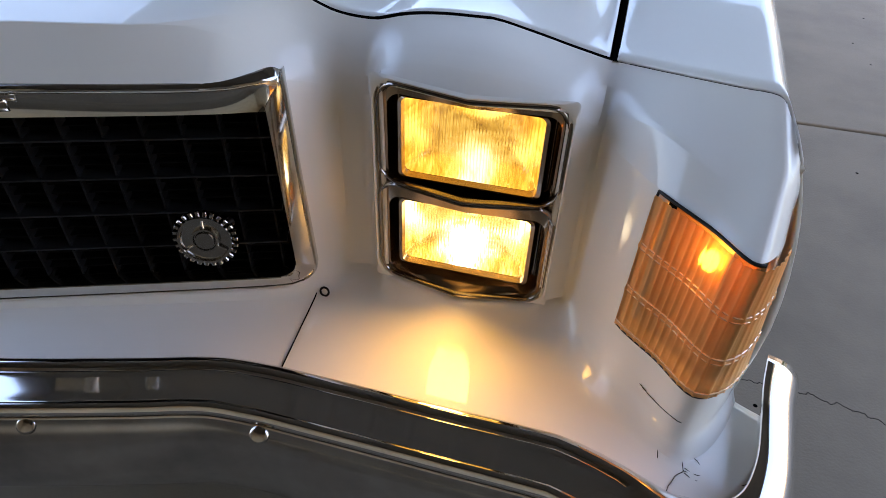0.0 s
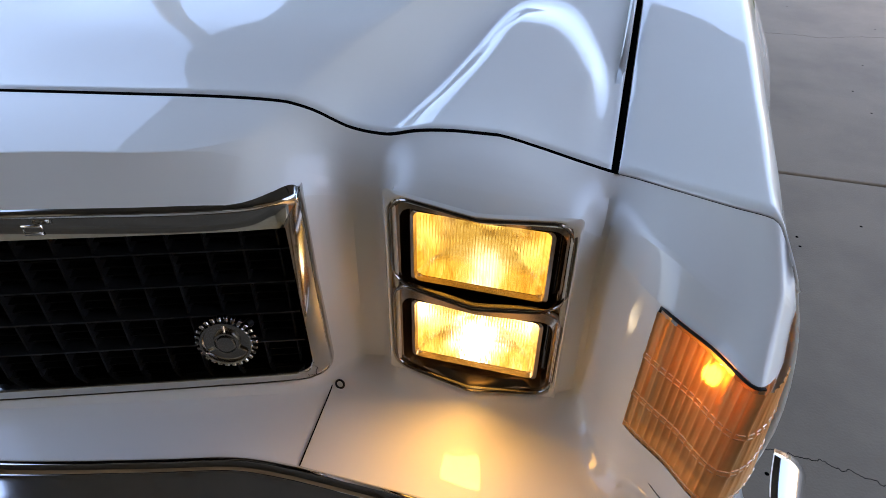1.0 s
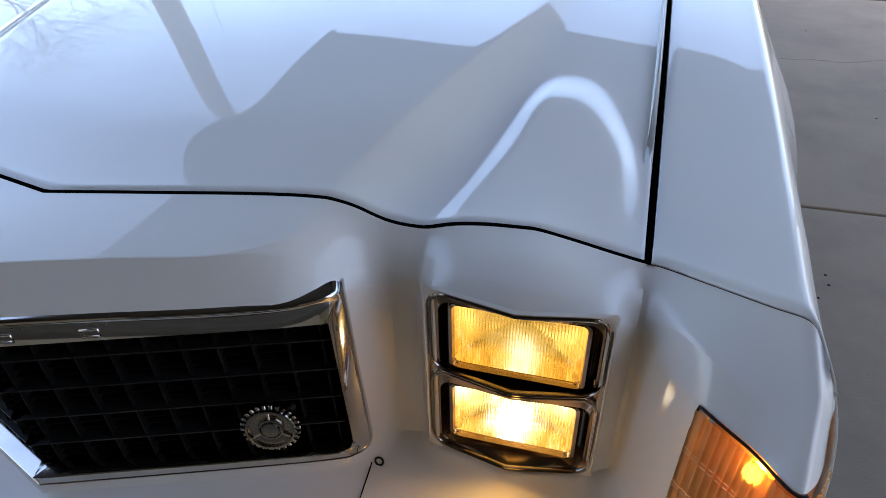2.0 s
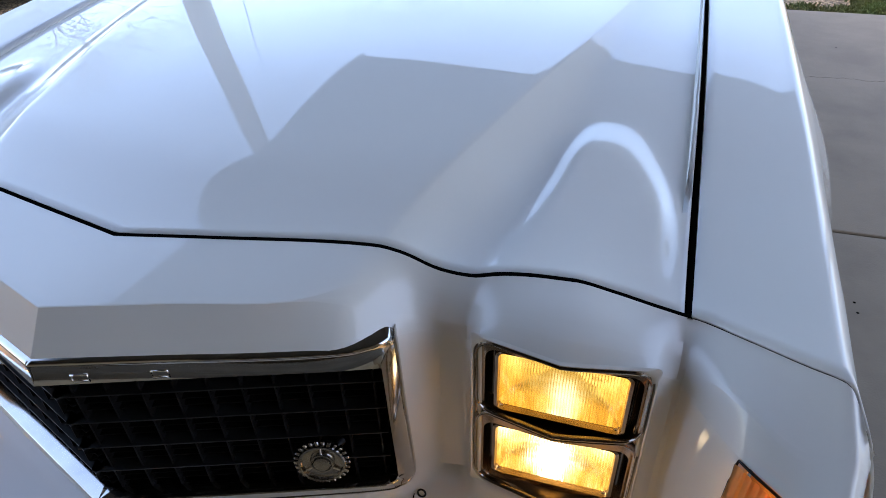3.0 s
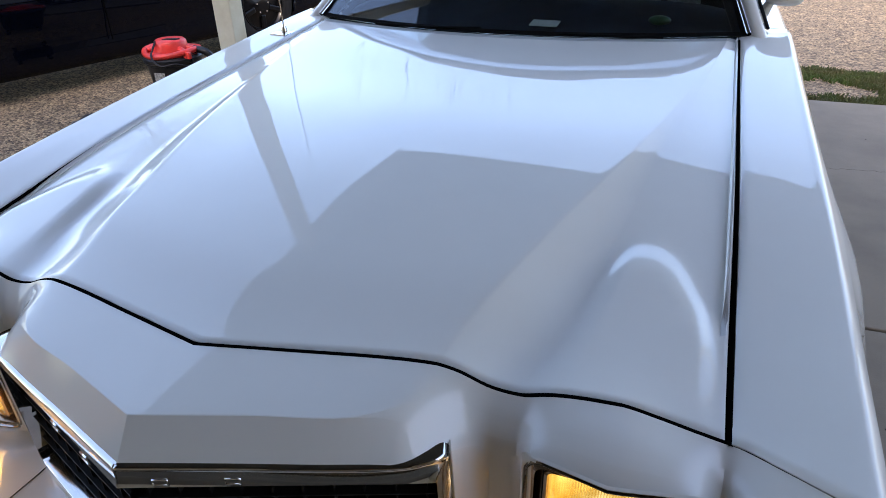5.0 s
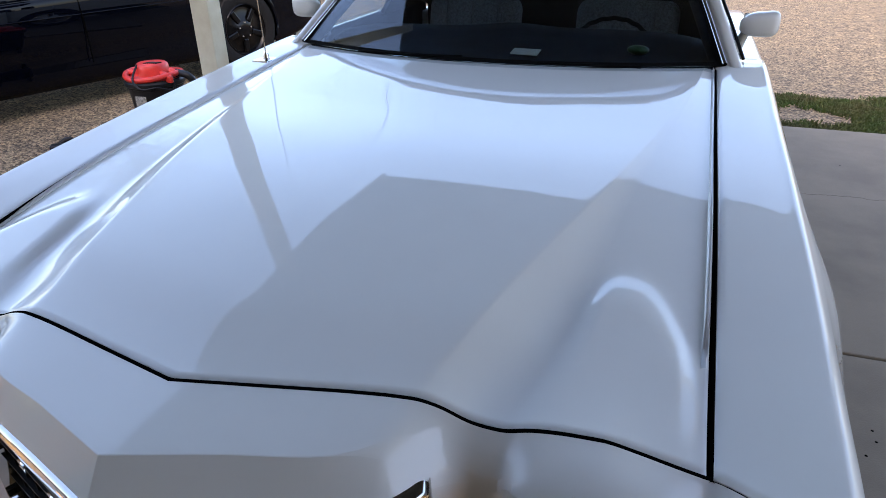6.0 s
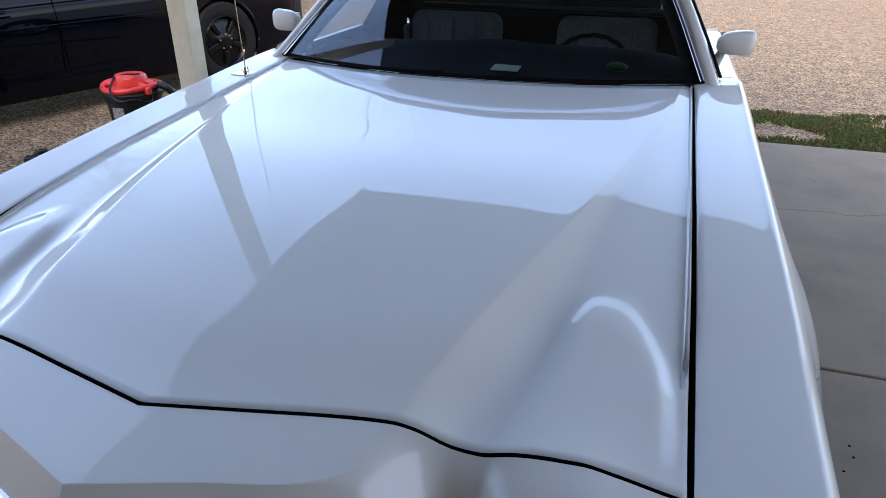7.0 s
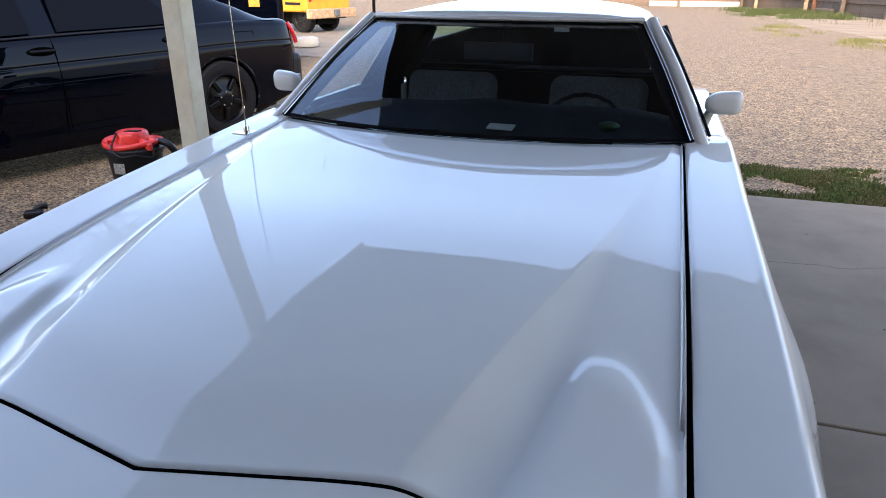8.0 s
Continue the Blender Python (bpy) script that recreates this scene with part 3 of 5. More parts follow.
# ---- bumper ----
bump_x = curve([(0, 0), (.835, .835), (.86, .861), (.88, .888), (.905, .925), (.93, .957), (.95, .974), (.97, .983), (.985, .991), (1.0, 1.002)])
bump_y = curve([(0, -.268), (.11, -.242), (.27, -.196), (.366, -.168), (.44, -.162), (.65, -.164), (.775, -.166), (.835, -.184), (.86, -.194), (.88, -.206), (.905, -.213), (.93, -.192), (.95, -.150), (.97, -.098), (.985, -.046), (1.0, .003)])
BUMP_PROFILE = [(-.012, .440), (-.003, .468), (.004, .479), (.010, .480), (.0145, .4765), (.017, .4745), (.0195, .4745), (.023, .4735), (.036, .4715), (.049, .4698), (.058, .4686),
                (.061, .4690), (.065, .465), (.070, .450), (.078, .43), (.086, .385), (.084, .35), (.066, .325), (.03, .32)]
bs = np.concatenate([np.linspace(0, .34, 18), np.linspace(.36, .46, 10), np.linspace(.49, .84, 16), np.linspace(.85, 1.0, 44)])


def bump_ring(s):
    p = Vector((bump_x(s), bump_y(s)))
    q0, q1 = max(s - .004, -.004), min(s + .004, 1.0)
    d = Vector((bump_x(q1) - (bump_x(q0) if q0 >= 0 else -bump_x(-q0)), bump_y(q1) - bump_y(abs(q0)))).normalized()
    out = Vector((d.y, -d.x))
    grow = 1 - .48 * smoothstep(.80, .96, s)
    lift = .010 * smoothstep(.88, .98, s)
    ring_ = refine2(BUMP_PROFILE)
    plain = smoothstep(.83, .92, s)
    pts = []
    for k, (o, z) in enumerate(ring_):
        f = k / (len(ring_) - 1)
        o += (.088 * math.sin(math.pi * min(1, f * 1.25) * .62) - .006 - o) * plain
        z += (.486 - .165 * f ** 2.4 - z) * plain
        pts.append((p.x + out.x * o * grow, p.y + out.y * o * grow, z + lift))
    return pts


def refine2(profile):
    return [(p.x, p.y) for p in spline([(a, b, 0) for a, b in profile], 3)]


bh = np.array([bump_ring(s) for s in bs])
bumper_pts = np.concatenate([mirrored(bh)[:0:-1], bh], axis=0)
FACE = 3 * 12 + 1
bumper = solid(sheet("bumper", bumper_pts[:, :FACE + 1], CHROME, car, "chrome front bumper with ribbed top edge"), 0.004, 1.0)
# Lower face gets the darker chrome in place of a shaded reflection.
solid(sheet("bumper_face", bumper_pts[:, FACE:], DIMMED_CHROME, bumper, "lower chrome face, its dim reflection put into the colour"), 0.004, 1.0)


def bolt(x):
    y = bump_y(abs(x)) - .0768
    r = Vector((0.2 if x > 0 else -0.2, -.75, .8)).to_track_quat('Z', 'Y').to_matrix()
    lathe("bumper_bolt", [(.0001, .0035), (.006, .0033), (.009, .0024), (.0108, .0008), (.0115, -.006)], DIMMED_CHROME, bumper, "round-headed bolt", (x, y, .4520), r, 20)


for x in (.184, .441, -.184, -.441):
    bolt(x)

# ---- grille ----
GDIR = Vector((.400, .1464, 0)).normalized()
GNORM = Vector((GDIR.y, -GDIR.x, 0))
GLEN = .426


def gpt(a, z, out=0.0, side=1):
    """A point a metres along the grille's face from its middle."""
    p = Vector((0, -.187, z)) + GDIR * a + GNORM * out
    return Vector((p.x * side, p.y, p.z))


grille = thing("grille", "", "")
grille.parent = car
tagged(grille, "black egg-crate grille in a chrome frame")


def gbar(name, a0, z0, a1, z1, width, depth, mat, side, out=0.0):
    """A straight bar on the grille's face from (a0, z0) to (a1, z1)."""
    p, q = gpt(a0, z0, out, side), gpt(a1, z1, out, side)
    d = (q - p).normalized()
    n = Vector((GNORM.x * side, GNORM.y, 0))
    u = n.cross(d).normalized() * width / 2
    bm = bmesh.new()
    vs_ = [bm.verts.new(c + e * u + f * n) for c in (p, q) for e, f in ((-1, 0), (1, 0), (1, -depth), (-1, -depth))]
    for f in ((0, 1, 2, 3), (7, 6, 5, 4), (0, 4, 5, 1), (1, 5, 6, 2), (2, 6, 7, 3), (3, 7, 4, 0)):
        bm.faces.new([vs_[i] for i in f])
    return part(name, bm, mat, grille)


def frame_strip(name, profile, a0, a1, side, mat, along="a", z=0.0):
    """Chrome moulding: a profile of (out, height) swept along the face."""
    n = 14
    rows = []
    for i in range(n + 1):
        a = a0 + (a1 - a0) * i / n
        rows.append([gpt(a, z + h, o, side) for o, h in refine2(profile)])
    return sharp(sheet(name, rows, mat, grille), 50)


for side in (1, -1):
    rim_path = spline(((0, .7826, -.005), (.15, .7828, -.001), (.30, .783, .004), (.38, .784, .003), (.41, .7855, -.003), (.428, .7855, -.010), (.439, .780, -.019), (.4445, .769, -.024), (.450, .64, -.022),
                       (.4555, .53, -.020), (.456, .508, -.020), (.450, .497, -.017), (.436, .492, -.010), (.40, .490, -.004), (.25, .489, -.002), (0, .488, -.002)), 7)
    in_path = spline(((0, .747, .000), (.15, .747, .000), (.30, .747, .001), (.37, .748, .002), (.405, .750, .003), (.416, .750, .003), (.4225, .750, .003), (.4235, .745, .002), (.427, .64, .001),
                      (.4305, .545, .000), (.430, .527, .000), (.424, .518, .001), (.412, .513, .001), (.39, .512, .002), (.25, .511, .002), (0, .511, .002)), 7)
    rows = []
    for o_, i_ in zip(rim_path, in_path):
        rows.append([gpt(o_.x + (i_.x - o_.x) * f, o_.y + (i_.y - o_.y) * f, o_.z + (i_.z - o_.z) * f + out, side)
                     for f, out in ((0, -.040), (0, -.003), (.04, .000), (.09, .0015), (.14, .0015), (.19, .000), (.30, -.0006), (.55, -.0014), (.80, -.0010), (.92, .000), (.97, .0005), (1, -.001), (1, -.045))])
    sharp(sheet("grille_frame", rows, GRILLE_CHROME, grille, "worn chrome grille frame with a raised corner"), 40)
    for k in range(10):
        gbar("grille_upright", .030 + .0425 * k, .512, .026 + .0425 * k, .752, .0024, .020, GRILLE_UPRIGHT, side, -.019)
    for k in range(4):
        gbar("grille_rail", 0, .558 + .0507 * k, GLEN - .004, .558 + .0507 * k, .0022, .022, GRILLE_BLACK, side, -.014)
    for k in range(19):
        if k % 4 != 3:
            gbar("grille_fin", 0, .5200 + .01268 * k, GLEN - .004, .5200 + .01268 * k, .0014, .012, MATTE_BLACK, side, -.026)
    gbar("grille_back", 0, .632, GLEN, .632, .262, .004, MATTE_BLACK, side, -.046)
    for a in (.055, .150):
        letter_p = [gpt(a + .020 * q, .766 + .005 * w, .008, side) for q, w in ((0, -1), (1, -1), (1, 1), (0, 1))]
        tube("grille_letter", letter_p, .0018, CHROME, grille, "raised chrome letter block", n=1, sides=6, closed=True)

BADGE = Vector((.315, -.083, .588))
br = Vector((.30, -.95, .12)).to_track_quat('Z', 'Y').to_matrix()
badge = lathe("grille_badge", [(.0001, .008), (.011, .008), (.012, .004), (.013, .004), (.014, .007), (.016, .007), (.017, .002), (.028, .003), (.029, .008), (.032, .008), (.033, .004), (.033, -.004), (.0001, -.006)],
              WORN_CHROME, grille, "round chrome badge with a toothed rim", BADGE, br, 36)
for k in range(26):
    a = 2 * math.pi * k / 26
    p = BADGE + br @ Vector((.0355 * math.cos(a), .0355 * math.sin(a), .001))
    block("badge_tooth", (.006, .0052, .007), p, WORN_CHROME, badge, bevel=.001, rot=br @ Matrix.Rotation(a, 3, 'Z'), segments=1)
for k in range(3):
    a = radians(90 + 120 * k)
    p = BADGE + br @ Vector((.022 * math.cos(a), .022 * math.sin(a), .004))
    block("badge_spoke", (.012, .003, .004), p, CHROME, badge, bevel=.0008, rot=br @ Matrix.Rotation(a, 3, 'Z'), segments=1)
tube("badge_stem", [BADGE + Vector((.0, .0, 0)), BADGE + Vector((.012, .04, 0))], .006, BLACK, badge, n=1)

# ---- headlamps ----
LAMP_Y = .013


def vee(x):
    return -.015 + .21 * abs(x - .6145)


def ring(name, contours, mat, parent, label="", side=1):
    pts = [[(x * side, y, z) for x, y, z in c] for c in contours]
    return sharp(sheet(name, pts, mat, parent, label, wrap=True), 40)


def headlamp(side, z0, z1, glow, name_label):
    # the opening round this lamp: the upper and lower ones share a thin bar
    a, b = (.506, .6515) if z0 < .6 else (.6535, .7805)

    def contour(grow, depth, r, blend=1.0):
        return [(x, vee(x) * blend + depth + .004, z) for x, z in rounded(.5045 + grow, .7185 - grow, a + grow, b - grow, r)]
    bez = ring("headlamp_bezel", [contour(-.0025, .012, .0265), contour(-.0025, .0005, .0265), contour(-.0012, -.0015, .026), contour(.0002, -.0030, .025), contour(.0016, -.0030, .024), contour(.003, -.0005, .023), contour(.0036, .004, .022)], BEZEL, car, "thin chrome headlight surround", side)
    ring("bezel_tunnel", [contour(.0036, .004, .022), [(x, .5 * vee(x) + .008, z) for x, z in rounded(.517, .710, z0 - (.022 if z0 < .6 else .014), z1 + .003, .016)],
                          [(x, .034, z) for x, z in rounded(.524, .704, z0 - .012, z1 + .003, .010)]], DARK_CHROME, bez, "dark bronzed inner bezel", side)
    lamp = ring("headlamp", [[(x, .034, z) for x, z in rounded(.526, .703, z0 - .012, z1 + .003, .010)],
                             [(x, LAMP_Y - .004, z) for x, z in rounded(.530, .698, z0 - .007, z1 + .002, .009)],
                             [(x, LAMP_Y - .006, z) for x, z in rounded(.5345, .6935, z0 - .003, z1 + .0015, .008)],
                             [(x, LAMP_Y + .003, z) for x, z in rounded(.536, .692, z0 - .001, z1, .007)]], DARK_CHROME, car, name_label, side)
    # the fluted lens: vertical ribs, three aiming pips
    xs = np.linspace(.5365, .6915, 189)
    zs = np.linspace(z0, z1, 26)
    rows = []
    for z in zs:
        r = []
        for i, x in enumerate(xs):
            fx, fz = (x - .614) / .078, (z - (z0 + z1) / 2) / ((z1 - z0) / 2)
            dome = -.007 * (1 - fx * fx) * (1 - fz * fz)
            rib = .0004 * math.cos(2 * math.pi * i / 4) * (1 if abs(fx) < .90 else 0)
            r.append((x * side, LAMP_Y + dome + rib, z))
        rows.append(r)
    lens = sheet("lens", rows, LENS, lamp, "clear fluted glass lens", flip=side < 0)
    lens.visible_shadow = False
    rows = []
    for i in range(9):
        f = i / 8
        rows.append([(x * side, LAMP_Y + .004 + .05 * math.sqrt(max(0, 1 - (1 - f) ** 2)), z) for x, z in
                     rounded(.614 - .078 * (1 - f) - .001, .614 + .078 * (1 - f) + .001, (z0 + z1) / 2 - (z1 - z0) / 2 * (1 - f) - .001, (z0 + z1) / 2 + (z1 - z0) / 2 * (1 - f) + .001, .0005 + .008 * (1 - f))])
    sheet("reflector", rows, glow, lamp, "glowing silvered reflector", wrap=True, flip=side > 0)
    verts, faces = [], []
    for k in range(40):
        x = .542 + .144 * k / 39
        fx = (x - .614) / .078
        for i in range(8):
            z = z0 + .004 + (z1 - z0 - .008) * i / 7
            fz = (z - (z0 + z1) / 2) / ((z1 - z0) / 2)
            y = LAMP_Y - .007 * (1 - fx * fx) * (1 - fz * fz) - .0012
            verts += [((x - .0006) * side, y, z), ((x + .0006) * side, y, z)]
            if i:
                n = len(verts)
                faces.append((n - 4, n - 3, n - 1, n - 2))
    me = bpy.data.meshes.new("lens_fluting")
    me.from_pydata(verts, [], faces)
    flutes = link("lens_fluting", me, FLUTE, lens, smooth=False)
    tagged(flutes, "fine moulded flutes of the lens", kind="stuff").visible_shadow = False
    for px, pz in ((.541, z0 + .006), (.687, z0 + .006)):
        lathe("aiming_pip", [(.0001, .004), (.003, .003), (.004, -.001)], LENS, lens, "", (px * side, LAMP_Y - .002, pz), Vector((0, -1, 0)).to_track_quat('Z', 'Y').to_matrix(), 10)
    return lamp


def pod_outline(x0, x1, z0, z1, r, depth):
    return [(x, veed(top_y)(min(max(x, .5061), .7159)) + depth, z) for x, z in rounded(x0, x1, z0, z1, r)]


for side in (1, -1):
    ring("pod_lip", [pod_outline(.497, .7255, .497, .788, .006, .003), pod_outline(.4995, .723, .500, .7855, .020, -.0005), pod_outline(.5015, .7215, .5025, .7835, .0265, .0005), pod_outline(.503, .720, .504, .782, .026, .007)],
         PAINT, car, "white rolled edge round the headlights", side)
    for x in (.5085, .7145):
        block("bezel_joint", (.014, .012, .06), (x * side, vee(x) + .013, .6525), DARK_CHROME, car, "dark filler between the headlight surrounds", bevel=.003)
    headlamp(side, .668, .7645, GLOW_HIGH, "rectangular sealed-beam headlamp, dimly lit amber")
    headlamp(side, .535, .629, GLOW_LOW, "rectangular sealed-beam headlamp, brightly lit")
    for z, power in ((.572, .040), (.712, .012)):
        ld = bpy.data.lights.new("headlamp_beam", 'AREA')
        ld.shape, ld.size, ld.size_y, ld.energy, ld.color, ld.spread = 'RECTANGLE', .06, .045, power, (1.0, .53, .10), radians(160)
        lo = new("headlamp_beam", ld)
        lo.matrix_world = look((.614 * side, LAMP_Y - .055, z), (.614 * side, -1, z - .45))

text = bpy.data.curves.new("lens_lettering", 'FONT')
text.body, text.size, text.extrude = "BEAM", .0085, .0003
text.materials.append(FLUTE)
words = new("lens_lettering", text)
words.matrix_world = pose(.648, LAMP_Y - .0045, .751, 90, 0, 0)
words.parent = next(o for o in car.children if o.name.startswith("headlamp") and not o.name.startswith("headlamp_"))
tagged(words, "raised lettering moulded in the lens")

# ---- turn signals ----


def clip_face(s, v, out=0.0):
    """A point of the clip's front face at station s, v down from its top edge, raised by out."""
    t, b = clip_knots(s)[3:5]
    p = t.lerp(b, v)
    t2, _ = clip_knots(min(s + .004, 1.0))[3:5]
    t1, _ = clip_knots(s - .004)[3:5]
    n = (t2 - t1).cross(b - t).normalized()
    return p + n * (-out)


for side in (1, -1):
    ss = np.concatenate([np.linspace(.812, .897, 85), np.linspace(.898, .962, 48)])
    rows = []
    for i, v in enumerate(np.linspace(.015, .83, 30)):
        r = []
        for j, s in enumerate(ss):
            rib = .0016 * max(0, math.cos(math.pi * j / 7)) ** 8 + .0016 * max(0, -math.cos(math.pi * j / 7)) ** 8
            belt = .002 * sum(math.exp(-((v - c) / .012) ** 2) for c in (.30, .57))
            r.append(clip_face(s, v, .006 + rib + belt))
        rows.append(r)
    sig = sheet("turn_signal", np.array([[tuple(p) for p in r] for r in rows]) * (side, 1, 1), AMBER, car, "wrap-around amber turn signal, its bulb lit", flip=side > 0)
    sig.visible_shadow = False
    rim = [clip_face(s, .0, .003) for s in ss[92::-4]] + [clip_face(.811, v, .003) for v in np.linspace(.05, .8, 7)] + [clip_face(s, .845, .003) for s in ss[0:110:4]]
    tube("signal_rim", [Vector((p.x * side, p.y, p.z)) for p in rim], .0018, BLACK, sig, "dark rim", n=1, sides=6)
    for v in (.285, .315, .555, .585, .80):
        tube("signal_rib", [Vector((p.x * side, p.y, p.z)) for p in (clip_face(s, v, .0068) for s in ss[::3])], .0011, AMBER_RIB, sig, n=1, sides=6)
    sheet("signal_reflector", np.array([[tuple(clip_face(s, v, -.030)) for s in ss[:100:6]] for v in np.linspace(-.02, .86, 6)]) * (side, 1, 1), AMBER_RIB, sig, "pale amber inner face", flip=side > 0)
    bulb_at = clip_face(.858, .20, -.018)
    lathe("signal_bulb", [(.0001, .011), (.006, .009), (.010, .003), (.010, -.003), (.006, -.009), (.0001, -.011)], BULB, sig, "lit amber bulb", (bulb_at.x * side, bulb_at.y, bulb_at.z), None, 14)

# ---- cab ----
HEADER_Z, HEADER_Y = 1.335, 2.28


def wind_pt(u, v, out=0.0):
    """The windshield: u across from -1 to 1, v up."""
    x = u * (.80 + (.585 - .80) * v)
    y0, y1 = 1.675 + .175 * u * u, HEADER_Y + .10 * u * u
    bow = (.020 + .022 * (1 - u * u)) * math.sin(math.pi * v)
    return (x, y0 + (y1 - y0) * v - out * .5 - bow * .4, .962 + (HEADER_Z - .962) * v + bow + out * .85)


wind = sheet("windshield", [[wind_pt(u, v) for u in (-1, -.998, *np.linspace(-.95, .95, 23), .998, 1)] for v in (0, .003, *np.linspace(.06, .94, 9), .997, 1)], WIND_GLASS, car, "raked windshield, dark reflections on the glass")
solid(wind, .005)
wind.visible_shadow = False
for name_, us_, vs_ in (("lower_band", np.linspace(-1, 1, 25), (0, .012, .024)), ("upper_band", np.linspace(-1, 1, 25), (.955, .98, 1.0))):
    sheet(name_, [[wind_pt(u, v, .002) for u in us_] for v in vs_], MATTE_BLACK, wind, "black edge band")
for e in (-1, 1):
    sheet("side_band", [[wind_pt(e * (1 - q), v, .002) for v in np.linspace(0, 1, 9)] for q in (0, .01, .022)], MATTE_BLACK, wind, "black edge band")
tube("header_trim", [wind_pt(u, .985, .012) for u in np.linspace(-1, 1, 15)], .011, TRIM, car, "windshield header trim, the sky's reflection put into its pale colour", n=1)
block("cowl", (1.56, .22, .03), (0, 1.83, .925), MATTE_BLACK, car, "black cowl below the windshield", bevel=.008)
for side in (1, -1):
    base, top = Vector(wind_pt(side * 1.0, 0)), Vector(wind_pt(side * 1.0, 1))
    tube("windshield_trim", [base + Vector((side * .004, -.004, .006)), base.lerp(top, .5) + Vector((side * .004, -.006, .018)), top + Vector((0, -.004, .006))], .009, CHROME, car, "bright side trim")
    out = Vector((side * .035, .03, -.004))
    tube("a_pillar", [base + out - (top - base) * .12, base + out, base.lerp(top, .5) + out + Vector((side * .006, 0, .012)), top + out], .026, PAINT, car, "white windshield pillar", sides=12)
    tube("inner_pillar", [base + Vector((-side * .012, .02, -.02)), base.lerp(top, .5) + Vector((-side * .012, .02, -.01)), top + Vector((-side * .012, .02, -.02))], .022, INTERIOR, car, "dark inner pillar", sides=8)

# roof: crowned panel with rolled edges
rys = np.linspace(HEADER_Y, 3.42, 12)
rows = []
for y in rys:
    f = (y - HEADER_Y) / (3.42 - HEADER_Y)
    w = .60 + .035 * f
    r = []
    for u in np.linspace(-1, 1, 27):
        lip = -.06 * abs(u) ** 12
        r.append((u * (w + .02), y + .10 * u * u * (1 - f), HEADER_Z + .014 + .064 * (1 - u * u) * (0.12 + .88 * math.sin(math.pi * min(1, f * .70))) + lip))
    rows.append(r)
solid(sheet("roof", rows, PAINT, car, "white steel roof"), 0.02)
us_ = np.linspace(-1, 1, 27)
edge = [Vector(wind_pt(u, .992, .014)) for u in us_]
front = [Vector(p) + Vector((0, .012, -.004)) for p in rows[0]]
solid(sheet("header_panel", [[tuple(a.lerp(b, f) + Vector((0, -.012, .006)) * math.sin(math.pi * f)) for a, b in zip(edge, front)] for f in np.linspace(0, 1, 6)], PAINT, car, "white panel above the windshield"), .004)
for side in (1, -1):
    # door: a side panel with the window sill and handle line, glass standing above it
    dsec = []
    for y in np.linspace(1.985, 3.35, 14):
        ex = .958 + .01 * (y - 2)
        dsec.append([(p[0] * side, y, p[1]) for p in refine2([(ex - .10, .935), (ex - .04, .938), (ex - .014, .925), (ex + .008, .88), (ex + .04, .80), (ex + .042, .66), (ex + .03, .5), (ex + .01, .36)])])
    door = solid(sheet("door", dsec, PAINT, car, "white door, window up", flip=side > 0), .01)
    sill0, sill1 = (.86 * side, 1.98, .957), (.87 * side, 3.35, .962)
    t0, t1 = (.632 * side, 2.45, 1.300), (.642 * side, 3.30, 1.305)
    g = sheet("door_glass", [[sill0, sill1], [t0, t1]], GLASS, door, "door window")
    solid(g, .004)
    g.visible_shadow = False
    g.data.polygons.foreach_set("use_smooth", [False] * len(g.data.polygons))
    tube("pillar_seal", [(.868 * side, 1.95, .97), (.80 * side, 2.14, 1.10), (.70 * side, 2.36, 1.27), (.650 * side, 2.47, 1.315)], .006, BLACK, door, "black seal between pillar and door glass")
    tube("window_frame", [(.845 * side, 1.93, .965), (.75 * side, 2.18, 1.15), (.640 * side, 2.46, 1.300), (.638 * side, 2.9, 1.310), (.645 * side, 3.32, 1.300)], .011, BLACK, door, "black window seal")
    q = bmesh.new()
    quad = [q.verts.new((x * side, y, z)) for x, y, z in ((.85, 2.75, .93), (.85, 3.42, .93), (.635, 3.40, 1.285), (.625, 2.80, 1.285))]
    q.faces.new(quad)
    solid(part("quarter_panel", q, MATTE_BLACK, car, "dark inner quarter panel"), .02)
    block("rear_quarter", (.06, .5, .50), (.86 * side, 3.6, .64), PAINT, car, "white rear quarter", bevel=.02)
    tube("b_pillar", [(.85 * side, 3.38, .95), (.64 * side, 3.36, 1.26)], .022, BLACK, car, "black rear window pillar", n=1, sides=10)
    block("door_card", (.03, 1.5, .60), (.86 * side, 2.68, .66), INTERIOR, car, "dark inner door panel", bevel=.01)
    block("quarter_pillar", (.10, .05, .36), (.735 * side, 3.37, 1.09), INTERIOR, car, "dark inner rear pillar", bevel=.01, rot=Matrix.Rotation(radians(-26 * side), 3, 'Y'))


def mirror(side):
    c = Vector((.913 * side, 2.10, 1.066))
    bm = bmesh.new()
    bmesh.ops.create_uvsphere(bm, u_segments=28, v_segments=16, radius=1)
    for v in bm.verts:
        x, y, z = v.co
        k = lambda t, p: math.copysign(abs(t) ** p, t)
        v.co = Vector((k(x, .62) * .066, (k(y, .8) * .048 if y < 0 else y * .012), k(z, .62) * .043 * (1 + .22 * x * side) + .006 * x * side))
    bmesh.ops.translate(bm, verts=bm.verts, vec=c)
    m = part("door_mirror", bm, PAINT, car, "white bullet-shaped door mirror", smooth=True)
    tube("mirror_arm", [(c.x - side * .035, c.y + .01, c.z - .02), (c.x - side * .055, c.y + .01, c.z - .07), (c.x - side * .07, c.y + .02, c.z - .125)], .014, PAINT, m, "", taper=.024)
    part("mirror_glass", box(bmesh.new(), (.11, .003, .066), (c.x, c.y + .013, c.z), .001), CHROME, m)


mirror(1)
